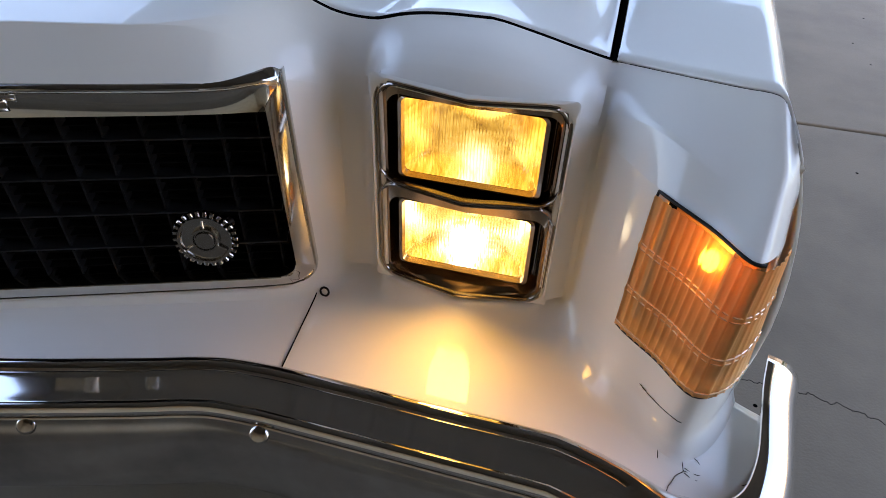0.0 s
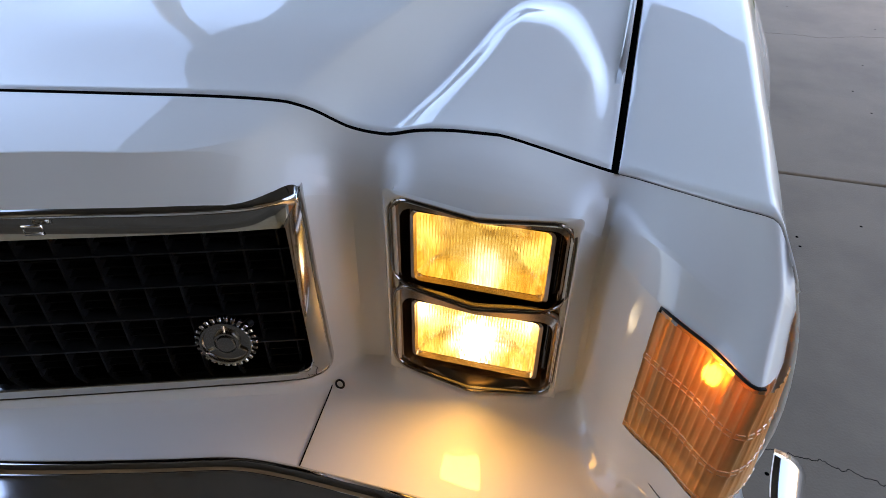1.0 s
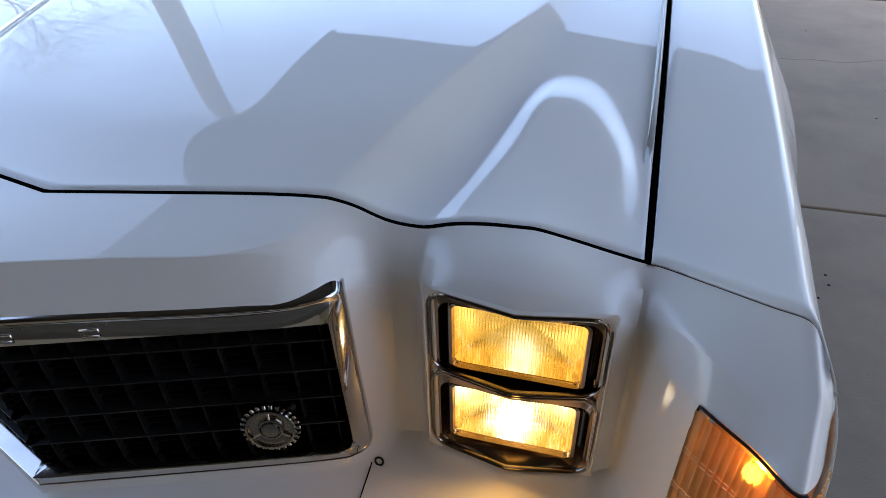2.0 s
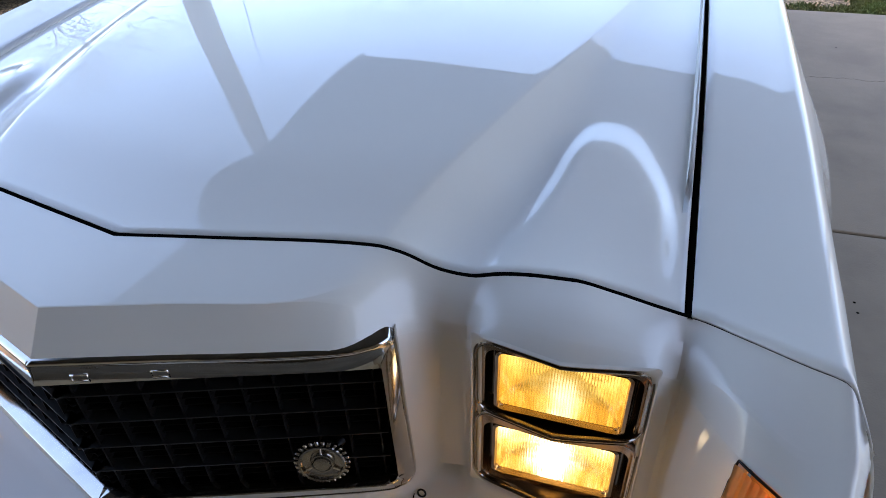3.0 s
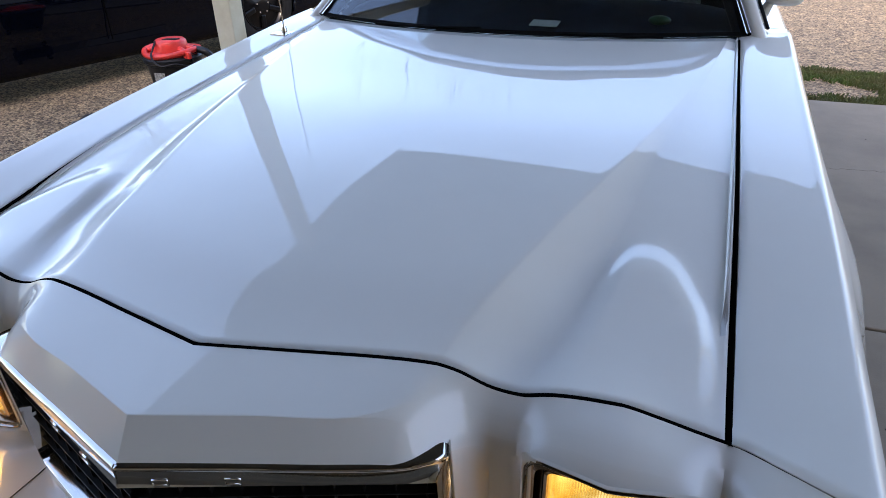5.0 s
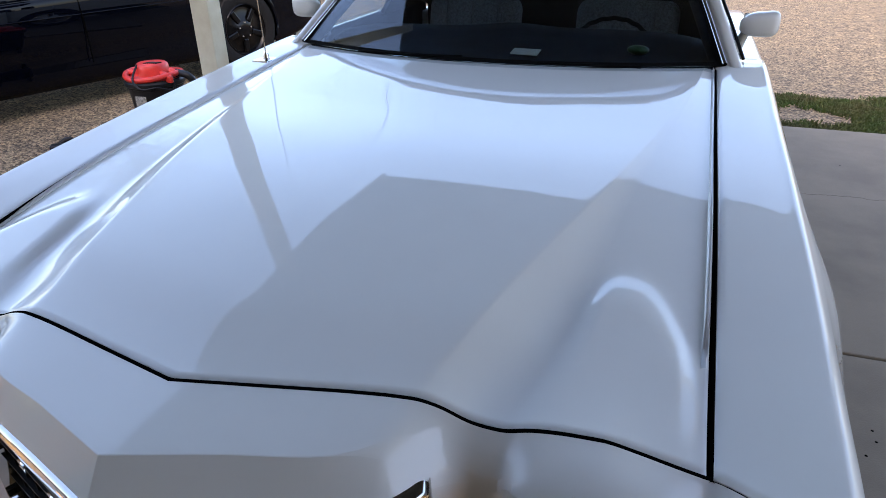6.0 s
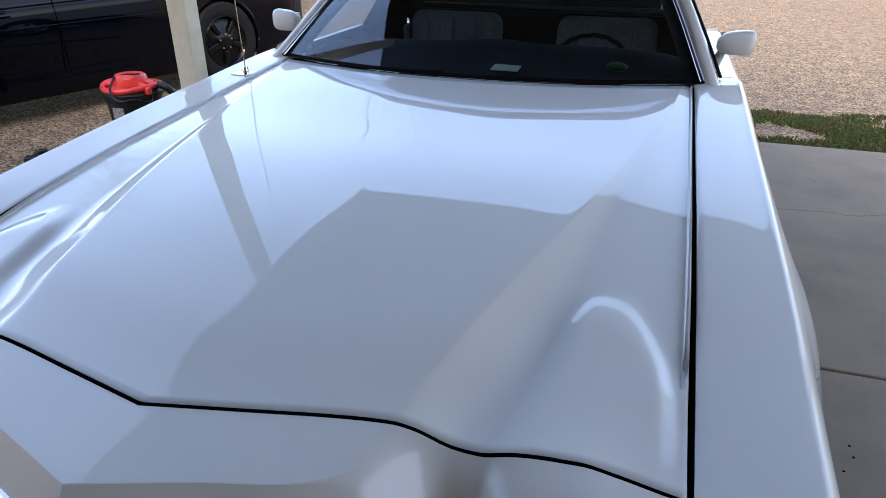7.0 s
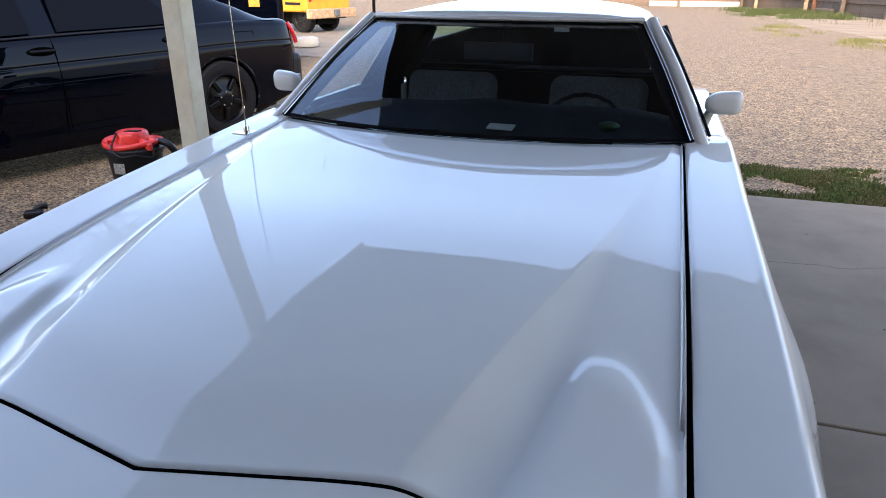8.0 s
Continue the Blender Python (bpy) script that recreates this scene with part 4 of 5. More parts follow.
mirror(-1)

# antenna on the passenger fender
AX, AY = -.826, 1.60
ant = part("antenna", box(bmesh.new(), (.070, .105, .014), (AX, AY, gap_z(AY) - .002), .005), CHROME, car, "thin whip antenna on a chrome foot")
lathe("antenna_nut", [(.0001, .03), (.008, .03), (.011, .02), (.012, .012), (.016, .010), (.018, 0)], CHROME, ant, "", (AX, AY, gap_z(AY) - .004), None, 14)
tube("antenna_mast", [(AX, AY, gap_z(AY) + .02), (AX - .045, AY + .03, 1.75)], .0026, WORN_CHROME, ant, "", n=1, taper=.0013)

# ---- inside the cab ----
dash = []
for y, z in ((1.70, .925), (1.76, .944), (1.85, .950), (1.98, .958), (2.10, .985), (2.17, 1.000), (2.21, .995), (2.24, .97), (2.25, .80)):
    dash.append([(x, y + .14 * (x / .8) ** 2 * (y < 2.0), z + (.022 * math.exp(-(x / .16) ** 2) if y > 2.0 else 0) + .012 * smoothstep(.0, .4, x) * (y > 2.0) - .05 * abs(x / .8) ** 8) for x in np.linspace(-.80, .80, 41)])
solid(sheet("dashboard", dash, INTERIOR, car, "dark padded dashboard with a raised hump"), .012)
block("cab_floor", (1.5, 1.6, .02), (0, 2.7, .35), INTERIOR, car)
tube("parcel_trim", [(-.72, 3.385, 1.022), (.70, 3.385, 1.03)], .004, GREY, car, "grey trim below the rear window", n=1)
block("cab_back", (1.66, .04, .60), (0, 3.43, .70), INTERIOR, car, "dark rear cab wall")
rows = [[(x, y, z) for x in np.linspace(-.72, .70, 9)] for y, z in ((3.415, 1.0), (3.37, 1.25))]
rear_glass = sheet("rear_window", rows, GLASS, car, "rear window of the cab")
solid(rear_glass, .004)
rear_glass.visible_shadow = False
rear_glass.data.polygons.foreach_set("use_smooth", [False] * len(rear_glass.data.polygons))
tube("rear_window_frame", [(-.74, 3.41, 1.005), (.72, 3.41, 1.01), (.66, 3.365, 1.255), (-.68, 3.365, 1.255)], .020, BLACK, car, n=1, closed=True)
block("headliner", (1.16, 1.02, .012), (0, 2.87, 1.322), INTERIOR, car)


def bucket_seat(x):
    seat = part("bucket_seat", box(bmesh.new(), (.52, .50, .16), (x, 2.62, .52), .05, segments=4), CLOTH, car, "grey patterned cloth bucket seat")
    tilt = Matrix.Rotation(radians(-14), 3, 'X')
    bm = box(bmesh.new(), (.50, .15, .62), (x, 2.92, .725), .065, tilt, 5)
    part("backrest", bm, CLOTH, seat, smooth=True)
    for k in (-2.2, 0, 2.2):
        tube("backrest_pleat", [(x + k * .062, 2.80, .62), (x + k * .062, 2.875, .90), (x + k * .062, 2.905, 1.0)], .005, CLOTH, seat, sides=5)


bucket_seat(-.395)
bucket_seat(.395)
wheel_c = Vector((.37, 2.42, .868))
wr = Vector((0, -.75, .66)).to_track_quat('Z', 'Y').to_matrix()
steer = tube("steering_wheel", [wheel_c + wr @ Vector(((.178 + .002 * math.cos(20 * a)) * math.cos(a), (.178 + .002 * math.cos(20 * a)) * math.sin(a), 0)) for a in np.linspace(0, 2 * math.pi, 160, endpoint=False)], .0105, BLACK, car, "black laced steering wheel", n=1, closed=True)
tube("wheel_spoke", [wheel_c + wr @ Vector((-.18, 0, 0)), wheel_c + wr @ Vector((0, -.02, -.02)), wheel_c + wr @ Vector((.18, 0, 0))], .012, BLACK, steer)
tube("steering_column", [wheel_c, wheel_c + wr @ Vector((0, 0, -.35))], .03, BLACK, steer, n=1)
block("inside_mirror", (.31, .016, .074), (-.013, 2.36, 1.198), GREY, car, "inside rear-view mirror", bevel=.005)
tube("mirror_stalk", [(.02, 2.335, 1.24), (.02, 2.31, 1.325)], .006, BLACK, car, n=1)
for x, s in ((-.50, 1), (.12, 1)):
    tube("wiper", [(x, 1.70 + .1 * x * x, .968), (x + .20, 1.69, .972), (x + .42, 1.70, .974)], .005, MATTE_BLACK, car, "black wiper blade")

# loose things on the dashboard
part_tag = tagged(part("dash_card", box(bmesh.new(), (.104, .062, .004), (.108, 1.90, .962), .001, Matrix.Rotation(radians(-3), 3, 'Z') @ Matrix.Rotation(radians(8), 3, 'X')), TAG), "pale printed card lying on the dashboard", "card")
part_gr = bmesh.new()
bmesh.ops.create_uvsphere(part_gr, u_segments=16, v_segments=10, radius=1, matrix=Matrix.Translation((.510, 1.98, .975)) @ Matrix.Diagonal((.040, .03, .017, 1)))
tagged(part("air_freshener", part_gr, GREEN, smooth=True), "small green air freshener on the dashboard", "air freshener")

stick = sheet("window_sticker", [[wind_pt(u, v, -.008) for u in (.40, .50)] for v in (.87, .93)], TAG, None)
solid(stick, .001)
tagged(stick, "small pale inspection sticker on the windshield", "sticker")

# pickup bed
bed_floor = block("bed_floor", (1.5, 1.7, .03), (0, 4.4, .55), BLACK, car, "dark bed liner", bevel=.004)
for side in (1, -1):
    block("bed_side", (.08, 1.75, .42), (.82 * side, 4.35, .70), PAINT, car, "white bed side", bevel=.02)
block("tailgate", (1.7, .06, .40), (0, 5.25, .75), PAINT, car, "white tailgate", bevel=.015)

# Panel added behind the cab to block the bright yard from the rear window.
bm = bmesh.new()
corners = [(-1.02, .93), (.64, .93), (.64, 1.262), (-.25, 1.262), (-1.02, 1.045)]
ring0, ring1 = [[bm.verts.new((x, y, z)) for x, z in corners] for y in (3.60, 3.64)]
bm.faces.new(ring0)
bm.faces.new(ring1[::-1])
for k in range(5):
    bm.faces.new((ring0[k], ring1[k], ring1[(k + 1) % 5], ring0[(k + 1) % 5]))
cover = part("rear_window_block", bm, MATTE_BLACK)
tube("block_edge", [(-1.02, 3.595, 1.05), (-.25, 3.595, 1.267)], .008, GREY, cover, "pale blue-grey edge strip", n=1)
tagged(cover, "dark panel added behind the cab, blocking the bright view through the rear window", "bed cover")
# wheels of the white car
WHEEL_ROT = Matrix.Rotation(radians(90), 3, 'Y')


def road_wheel(parent, at, radius, width, rim_mat, spokes=5, rot=None):
    r = rot or WHEEL_ROT
    w = lathe("wheel", [(radius * .66, -width * .42), (radius * .80, -width * .5), (radius * .95, -width * .47), (radius, -width * .34), (radius, width * .34), (radius * .95, width * .47), (radius * .80, width * .5), (radius * .66, width * .42)],
              RUBBER, parent, "black tyre", at, r, 40)
    lathe("rim", [(radius * .67, width * .40), (radius * .64, width * .44), (radius * .60, width * .38), (radius * .57, width * .25), (radius * .30, width * .27), (radius * .22, width * .36), (radius * .12, width * .38), (.0001, width * .38)],
          rim_mat, w, "steel rim", at, r, 32)
    for k in range(spokes):
        a = 2 * math.pi * k / spokes
        m = r @ Matrix.Rotation(a, 3, 'Z')
        block("rim_spoke", (radius * .36, radius * .15, width * .10), Vector(at) + m @ Vector((radius * .42, 0, width * .33)), rim_mat, w, bevel=radius * .03, rot=m)
    for k in range(5):
        a = 2 * math.pi * (k + .5) / 5
        lathe("wheel_nut", [(.0001, .014), (.009, .014), (.011, 0)], CHROME, w, "", Vector(at) + r @ Vector((radius * .19 * math.cos(a), radius * .19 * math.sin(a), width * .36)), r, 8)
    return w


for side in (1, -1):
    for y in (.80, 3.80):
        rr = WHEEL_ROT if side > 0 else Matrix.Rotation(radians(-90), 3, 'Y')
        road_wheel(car, (.83 * side, y, .345), .345, .22, WORN_CHROME, rot=rr)
block("underbody", (1.6, 4.6, .12), (0, 2.6, .34), MATTE_BLACK, car, "dark underbody", bevel=.02)
block("engine_bay", (1.40, 1.2, .30), (0, .82, .58), MATTE_BLACK, car, bevel=.02)
block("front_valance", (1.5, .04, .16), (0, -.08, .36), MATTE_BLACK, car, bevel=.01)

# clip, seam and cracks on the painted filler below the headlamp
for side in (1, -1):
    pts = [Vector((side * x, y, z)) for x, y, z in ((.418, -.004, .482), (.420, -.02, .4685), (.424, -.08, .4655), (.430, -.165, .464))]
    tube("filler_seam", pts, .0010, SEAM, car, n=5, sides=6)
tube("wire_clip", [Vector((.4315 + .006 * math.cos(a), -.020 + .002 * math.sin(a), .4725 + .006 * math.sin(a))) for a in np.linspace(0, 2 * math.pi, 14, endpoint=False)], .0016, BLACK, car, "small black wire loop", n=1, sides=6, closed=True)
for side in (1, -1):
    tube("corner_seam", [Vector((side * x, y, z)) for x, y, z in ((.842, -.094, .5165), (.850, -.1055, .5155), (.866, -.1225, .5145), (.883, -.1395, .5172), (.890, -.1415, .5165))], .0005, SEAM, car, "dark seam below the turn signal", n=6, sides=6)
rng1 = random.Random(3)


def paint_crack(x, y, heading, length):
    """A crooked hairline in the paint of the filler panel."""
    pts = [Vector((x, y, 0))]
    while length > 0:
        heading += rng1.uniform(-.55, .55)
        step = rng1.uniform(.004, .009)
        pts.append(pts[-1] + Vector((math.cos(heading), math.sin(heading), 0)) * step)
        length -= step
    out = []
    for p in pts:
        hit = min(stations, key=lambda s: abs(clip_knots(s)[6].x - p.x))
        a, b = clip_knots(hit)[6:8]
        f = min(1, max(0, (p.y - a.y) / (b.y - a.y if abs(b.y - a.y) > 1e-4 else 1e-4)))
        out.append((p.x, p.y, a.z + (b.z - a.z) * f + .0004))
    tube("paint_crack", out, .00045, SEAM, clip, n=1, sides=5)


for x, y, h, n in ((.902, -.170, 2.0, .05), (.902, -.170, -2.5, .035), (.902, -.169, -.3, .07), (.903, -.166, -.7, .03), (.890, -.146, -.6, .04), (.903, -.171, -.9, .03), (.864, -.137, -.7, .022), (.930, -.168, -1.1, .03)):
    paint_crack(x, y, h, n)

# ---- black sedan ----
SX, SY = -3.44, 5.24
sedan_turn = Matrix.Rotation(radians(-18), 4, 'Z')
sedan = thing("sedan", "black four-door sedan with dark windows and black wheels", "car")


def sp(x, y, z):
    """Sedan's own axes: x outwards from its near side, y back from the rear axle, to the world."""
    p = sedan_turn @ Vector((x, y, 0))
    return Vector((SX + p.x, SY + p.y, z))


belt = curve([(-4.0, .92), (-3.2, 1.0), (-2.0, 1.055), (-.6, 1.085), (.2, 1.105), (1.0, 1.085), (1.2, 1.02)])
bow_in = curve([(-4.0, -.35), (-3.6, -.05), (-2.5, 0), (0, 0), (.6, -.015), (1.0, -.08), (1.2, -.25)])
body_low = curve([(-4.0, .17), (.45, .17), (.8, .26), (1.2, .34)])
rows = []
for y in np.linspace(-4.0, 1.2, 180):
    b, i0, lo = belt(y), bow_in(y), body_low(y)
    sec = [(-.95, b + .012), (-.30 + i0, b + .012), (-.13 + i0, b + .002), (-.065 + i0, b - .035), (-.040 + i0, b - .10), (-.018 + i0, b - .19), (-.016 + i0, b - .22), (-.004 + i0, b - .26), (.0 + i0, .66), (-.012 + i0, .50), (-.03 + i0, .38), (-.045 + i0, lo), (-.2 + i0, lo - .05)]
    rows.append([sp(p.x, y, p.y) for p in spline([(a, c, 0) for a, c in sec], 5)])
back = sedan_turn.inverted()


def not_arch(i, j):
    p = (rows[i][j] + rows[i + 1][j] + rows[i][j + 1] + rows[i + 1][j + 1]) / 4
    d = back @ Vector((p.x - SX, p.y - SY, 0))
    return d.x < -.14 or min(d.y ** 2, (d.y + 3.05) ** 2) + (p.z - .37) ** 2 > .415 ** 2


sharp(sheet("body", rows, BLACK_PAINT, sedan, "glossy black body", keep=not_arch), 60)
for y in (0, -3.05):
    tube("arch_lip", [sp(-.012 - .010 * abs(math.sin(a)) * (math.sin(a) > .6), y + .412 * math.cos(a), .37 + .412 * math.sin(a)) for a in np.linspace(-.25, math.pi + .25, 30)], .020, BLACK_PAINT, sedan, "rolled wheel-arch lip", n=1, sides=8)
    tube("arch_liner", [sp(-.30, y + .30 * math.cos(a), .37 + .30 * math.sin(a)) for a in np.linspace(-.2, math.pi + .2, 16)], .17, MATTE_BLACK, sedan, "", n=1, sides=8)
block("sedan_inner", (1.5, 4.5, .72), sp(-.95, -1.4, .52), MATTE_BLACK, sedan, bevel=.05, rot=sedan_turn.to_3x3())
cab_top = curve([(-2.75, 1.06), (-2.2, 1.32), (-1.6, 1.47), (-.9, 1.50), (-.2, 1.45), (.3, 1.30), (.80, 1.10)])
rows2 = []
for y in np.linspace(-2.75, .80, 44):
    t, b = cab_top(y), belt(y) - .006
    h = max(t - b, .002)
    rows2.append([sp(x, y, z) for x, z in refine2([(-.95, t + .01), (-.50, t), (-.36, t - .04 * min(1, h * 4)), (-.31, t - .15 * h), (-.17, b + .25 * h), (-.11, b)])])
sheet("roof", rows2, BLACK_PAINT, sedan, "black roof and pillars")


def side_glass(y0, y1, y2, y3):
    """A side window between its lower ends y0, y3 and its upper ends y1, y2."""
    r = []
    for f in np.linspace(.05, .88, 8):
        a, b = y0 + (y1 - y0) * f, y3 + (y2 - y3) * f ** 1.5
        r.append([sp(-.098 - .185 * f, y, belt(y) + (cab_top(-1.0) - belt(y) - .03) * f) for y in np.linspace(a, b, 8)])
    return sheet("side_window", r, DARK_GLASS, sedan, "black tinted side window")


side_glass(-2.6, -2.2, -1.72, -1.70)
side_glass(-1.50, -1.48, -.75, -.42)
for pts in (((.004, -1.58, .32), (.008, -1.58, .66), (-.012, -1.58, .84), (-.035, -1.58, .97), (-.085, -1.58, 1.055)),
            ((.004, -.46, .42), (.006, -.44, .60), (-.010, -.34, .80), (-.034, -.30, .96), (-.075, -.34, 1.08), (-.10, -.40, 1.11))):
    tube("door_gap", [sp(*p) for p in pts], .0045, SEAM, sedan, n=5)
for y, z in ((-1.68, .955), (-.50, .975)):
    lathe("handle_cup", [(.0001, .002), (.045, .002), (.060, .006), (.066, .0)], SEAM, sedan, "", sp(-.030, y, z - .004), (sedan_turn.to_3x3() @ Matrix.Rotation(radians(90), 3, 'Y') @ Matrix.Diagonal((.55, 1.7, 1))), 18)
    block("door_handle", (.022, .20, .026), sp(-.016, y, z), RIM_BLACK, sedan, "black pull handle", bevel=.010, rot=sedan_turn.to_3x3())
tube("belt_moulding", [sp(-.088, y, belt(y) - .004) for y in np.linspace(-2.6, -.2, 16)], .010, BLACK, sedan, n=1)
road_wheel(sedan, sp(-.10, 0, .365), .375, .24, RIM_BLACK, 5, sedan_turn.to_3x3() @ WHEEL_ROT)
road_wheel(sedan, sp(-.12, -3.05, .36), .36, .23, RIM_BLACK, 5, sedan_turn.to_3x3() @ WHEEL_ROT)
tube("tail_light", [sp(-.165, 1.03, 1.05), sp(-.142, 1.07, .98), sp(-.135, 1.10, .90), sp(-.14, 1.12, .84)], .024, RED_LENS, sedan, "narrow red tail light", sides=8)
block("rear_bumper", (1.7, .26, .38), sp(-.96, 1.06, .54), BLACK, sedan, "satin black rear bumper", bevel=.07, rot=sedan_turn.to_3x3(), segments=4)
tube("fuel_door", [sp(-.036, .20, 1.0), sp(-.040, .44, 1.0), sp(-.028, .46, .90), sp(-.020, .44, .84), sp(-.020, .24, .84), sp(-.028, .20, .90)], .003, SEAM, sedan, "round-cornered fuel door outline", n=1, closed=True)
for y0, y1, z in ((-2.6, .9, .70),):
    tube("body_crease", [sp(.001 + bow_in(y), y, z + .02 * (y + 2) / 3) for y in np.linspace(-2.8, -.45, 14)], .004, BLACK_PAINT, sedan, n=1)

# dark pickup standing behind the sedan
van = thing("dark_pickup", "black pickup parked behind the sedan, orange marker plate", "truck")
van.location = (-7.05, 10.95, 0)
van.rotation_euler = (0, 0, radians(31))
block("pickup_body", (1.75, 4.2, .95), (0, 0, 1.02), BLACK_PAINT, van, "black body", bevel=.10, segments=4)
block("pickup_cab", (1.55, 1.9, .7), (0, .2, 1.80), DARK_GLASS, van, "dark glazed cab", bevel=.14, segments=4)
block("marker_plate", (.17, .012, .13), (.42, -2.11, 1.15), ORANGE, van, "orange plate", bevel=.004)
for x in (-.7, .7):
    for y in (-1.4, 1.3):
        road_wheel(van, (x, y, .36), .36, .22, RIM_BLACK, 5, WHEEL_ROT)

# ---- shop vacuum ----
VX, VY = -2.84, 3.20
vac = thing("shop_vacuum", "black wet-dry shop vacuum with a red lid standing on gravel", "vacuum cleaner")
lathe("drum", [(.0001, .07), (.15, .07), (.165, .085), (.185, .33), (.195, .335), (.195, .355)], BLACK, vac, "black drum", (VX, VY, 0))
lathe("band", [(.197, .345), (.205, .352), (.205, .375), (.195, .385), (.180, .40)], BLACK, vac, "black rim", (VX, VY, 0))
lid = lathe("lid", [(.185, .385), (.188, .395), (.150, .405), (.120, .415), (.112, .455), (.108, .478), (.095, .490), (.07, .494), (.0001, .496)], RED, vac, "red motor lid", (VX, VY, 0))
tube("lid_handle", [(VX + .185 * math.cos(a), VY + .185 * math.sin(a), .412 + .012 * math.cos(2 * a)) for a in np.linspace(0, 2 * math.pi, 28, endpoint=False)], .020, RED, lid, "red carry ring", n=1, closed=True)
for a in (20, 160, 200, 340):
    tube("lid_strut", [(VX + .10 * math.cos(radians(a)), VY + .10 * math.sin(radians(a)), .43), (VX + .18 * math.cos(radians(a)), VY + .18 * math.sin(radians(a)), .415)], .022, RED, lid, n=1)
for k in range(7):
    block("vent_slot", (.007, .05, .010), (VX + .0 + k * .013, VY - .045 + .004 * k, .4945), BLACK, lid, bevel=.002, rot=Matrix.Rotation(radians(-20), 3, 'Z'))
tube("power_cord", [(VX - .05, VY - .09, .485), (VX + .00, VY - .21, .41), (VX + .08, VY - .23, .355), (VX + .16, VY - .17, .36), (VX + .21, VY - .07, .33), (VX + .20, VY - .05, .42)], .007, BLACK, vac, "black cord")
tube("hose", [(VX + .16, VY + .05, .42), (VX + .27, VY + .04, .40), (VX + .30, VY + .1, .28), (VX + .25, VY + .2, .15)], .026, BLACK, vac, "black hose")
block("red_latch", (.05, .03, .05), (VX + .19, VY - .07, .40), RED, vac, bevel=.008)
block("drum_label", (.085, .003, .075), (VX + .01, VY - .183, .255), DULL, vac, "worn pale label", bevel=.001, rot=Matrix.Rotation(radians(5), 3, 'Z'))
for a in (45, 135, 225, 315):
    c = (VX + .18 * math.cos(radians(a)), VY + .18 * math.sin(radians(a)))
    tube("caster_leg", [(VX + .12 * math.cos(radians(a)), VY + .12 * math.sin(radians(a)), .10), (c[0], c[1], .07)], .02, BLACK, vac, n=1)
    lathe("caster", [(.0001, -.015), (.034, -.015), (.036, 0), (.034, .015), (.0001, .015)], BLACK, vac, "", (c[0], c[1], .0), Matrix.Rotation(radians(90), 3, 'X'), 16)

nz = thing("vacuum_nozzle", "black plastic vacuum floor nozzle lying on gravel", "vacuum nozzle")
block("nozzle_head", (.12, .08, .05), (-3.30, 2.67, -.01), BLACK, nz, bevel=.018, rot=Matrix.Rotation(radians(40), 3, 'Z'), segments=3)
tube("nozzle_neck", [(-3.32, 2.70, .0), (-3.29, 2.73, .025), (-3.265, 2.76, .02)], .020, BLACK, nz)

# ---- far yard ----
strip = thing("lawn_strip", "patchy green grass strip along the slab", "grass", kind="stuff")
rng = random.Random(5)


def blades(name, n, area, size, mat, parent):
    verts, faces = [], []
    for _ in range(n):
        x, y = area()
        h = size * rng.uniform(.4, 1.3)
        a = rng.uniform(0, math.pi)
        w = .004 + .003 * rng.random()
        lx, ly = rng.uniform(-.5, .5) * h, rng.uniform(-.5, .5) * h
        i = len(verts)
        dx, dy = math.cos(a) * w, math.sin(a) * w
        verts += [(x - dx, y - dy, -.035), (x + dx, y + dy, -.035), (x + lx * .4 + dx * .7, y + ly * .4 + dy * .7, -.035 + h * .6), (x + lx * .4 - dx * .7, y + ly * .4 - dy * .7, -.035 + h * .6), (x + lx, y + ly, -.035 + h * .8)]
        faces += [(i, i + 1, i + 2, i + 3), (i + 3, i + 2, i + 4)]
    me = bpy.data.meshes.new(name)
    me.from_pydata(verts, [], faces)
    return link(name, me, mat, parent, smooth=False)


def strip_area():
    while True:
        x = rng.uniform(.6, 6.5)
        y = SLAB_END + .02 + rng.random() * (.92 + .10 * x)
        thick = noise.noise(Vector((x * 1.1, y * 2.1, 1.0))) + .75 * noise.noise(Vector((x * 4, y * 3.4, 2.0))) + .30 * noise.noise(Vector((x * 13, y * 11, 4.0))) + .14 * (x - 1.9)
        if thick + rng.uniform(-.30, .30) > -.04 + .62 * (y - SLAB_END - .45):
            return x, y


blades("grass_blades", 70000, strip_area, .034, GRASS, strip)

tufts = thing("weed_patch", "green weeds growing below the far fence", "weeds", kind="stuff")


def weed_area():
    while True:
        t = rng.random()
        x, y = 5.0 + 4.2 * t + rng.gauss(0, .4), 40.5 - 3.0 * t + rng.gauss(0, 2.4)
        if noise.noise(Vector((x * .9, y * .5, 4))) + rng.uniform(-.2, .2) > .10:
            return x, y


blades("weeds", 11000, weed_area, .30, GRASS, tufts)
dry = thing("dry_weeds", "thin dry weeds and sandy soil edge", "weeds", kind="stuff")


def dry_area():
    while True:
        t = rng.random()
        x, y = 4.6 + 4.6 * t + rng.gauss(0, .5), 27 - 7.5 * min(1, t * 1.8) + rng.gauss(0, 1.6)
        if noise.noise(Vector((x * .8, y * .45, 9))) + rng.uniform(-.12, .12) > .16:
            return x, y


blades("dry_blades", 6000, dry_area, .10, DRY_GRASS, dry)
soil = [[(x, y, -.030 + (-.01 if u in (0, 8) or v in (0, 10) else .006 * noise.noise(Vector((x, y, 0))))) for u, x in enumerate(np.linspace(5.2 + .5 * math.sin(v * .9) - .02 * v, 26, 9))] for v, y in enumerate(np.linspace(19.0, 44, 11))]
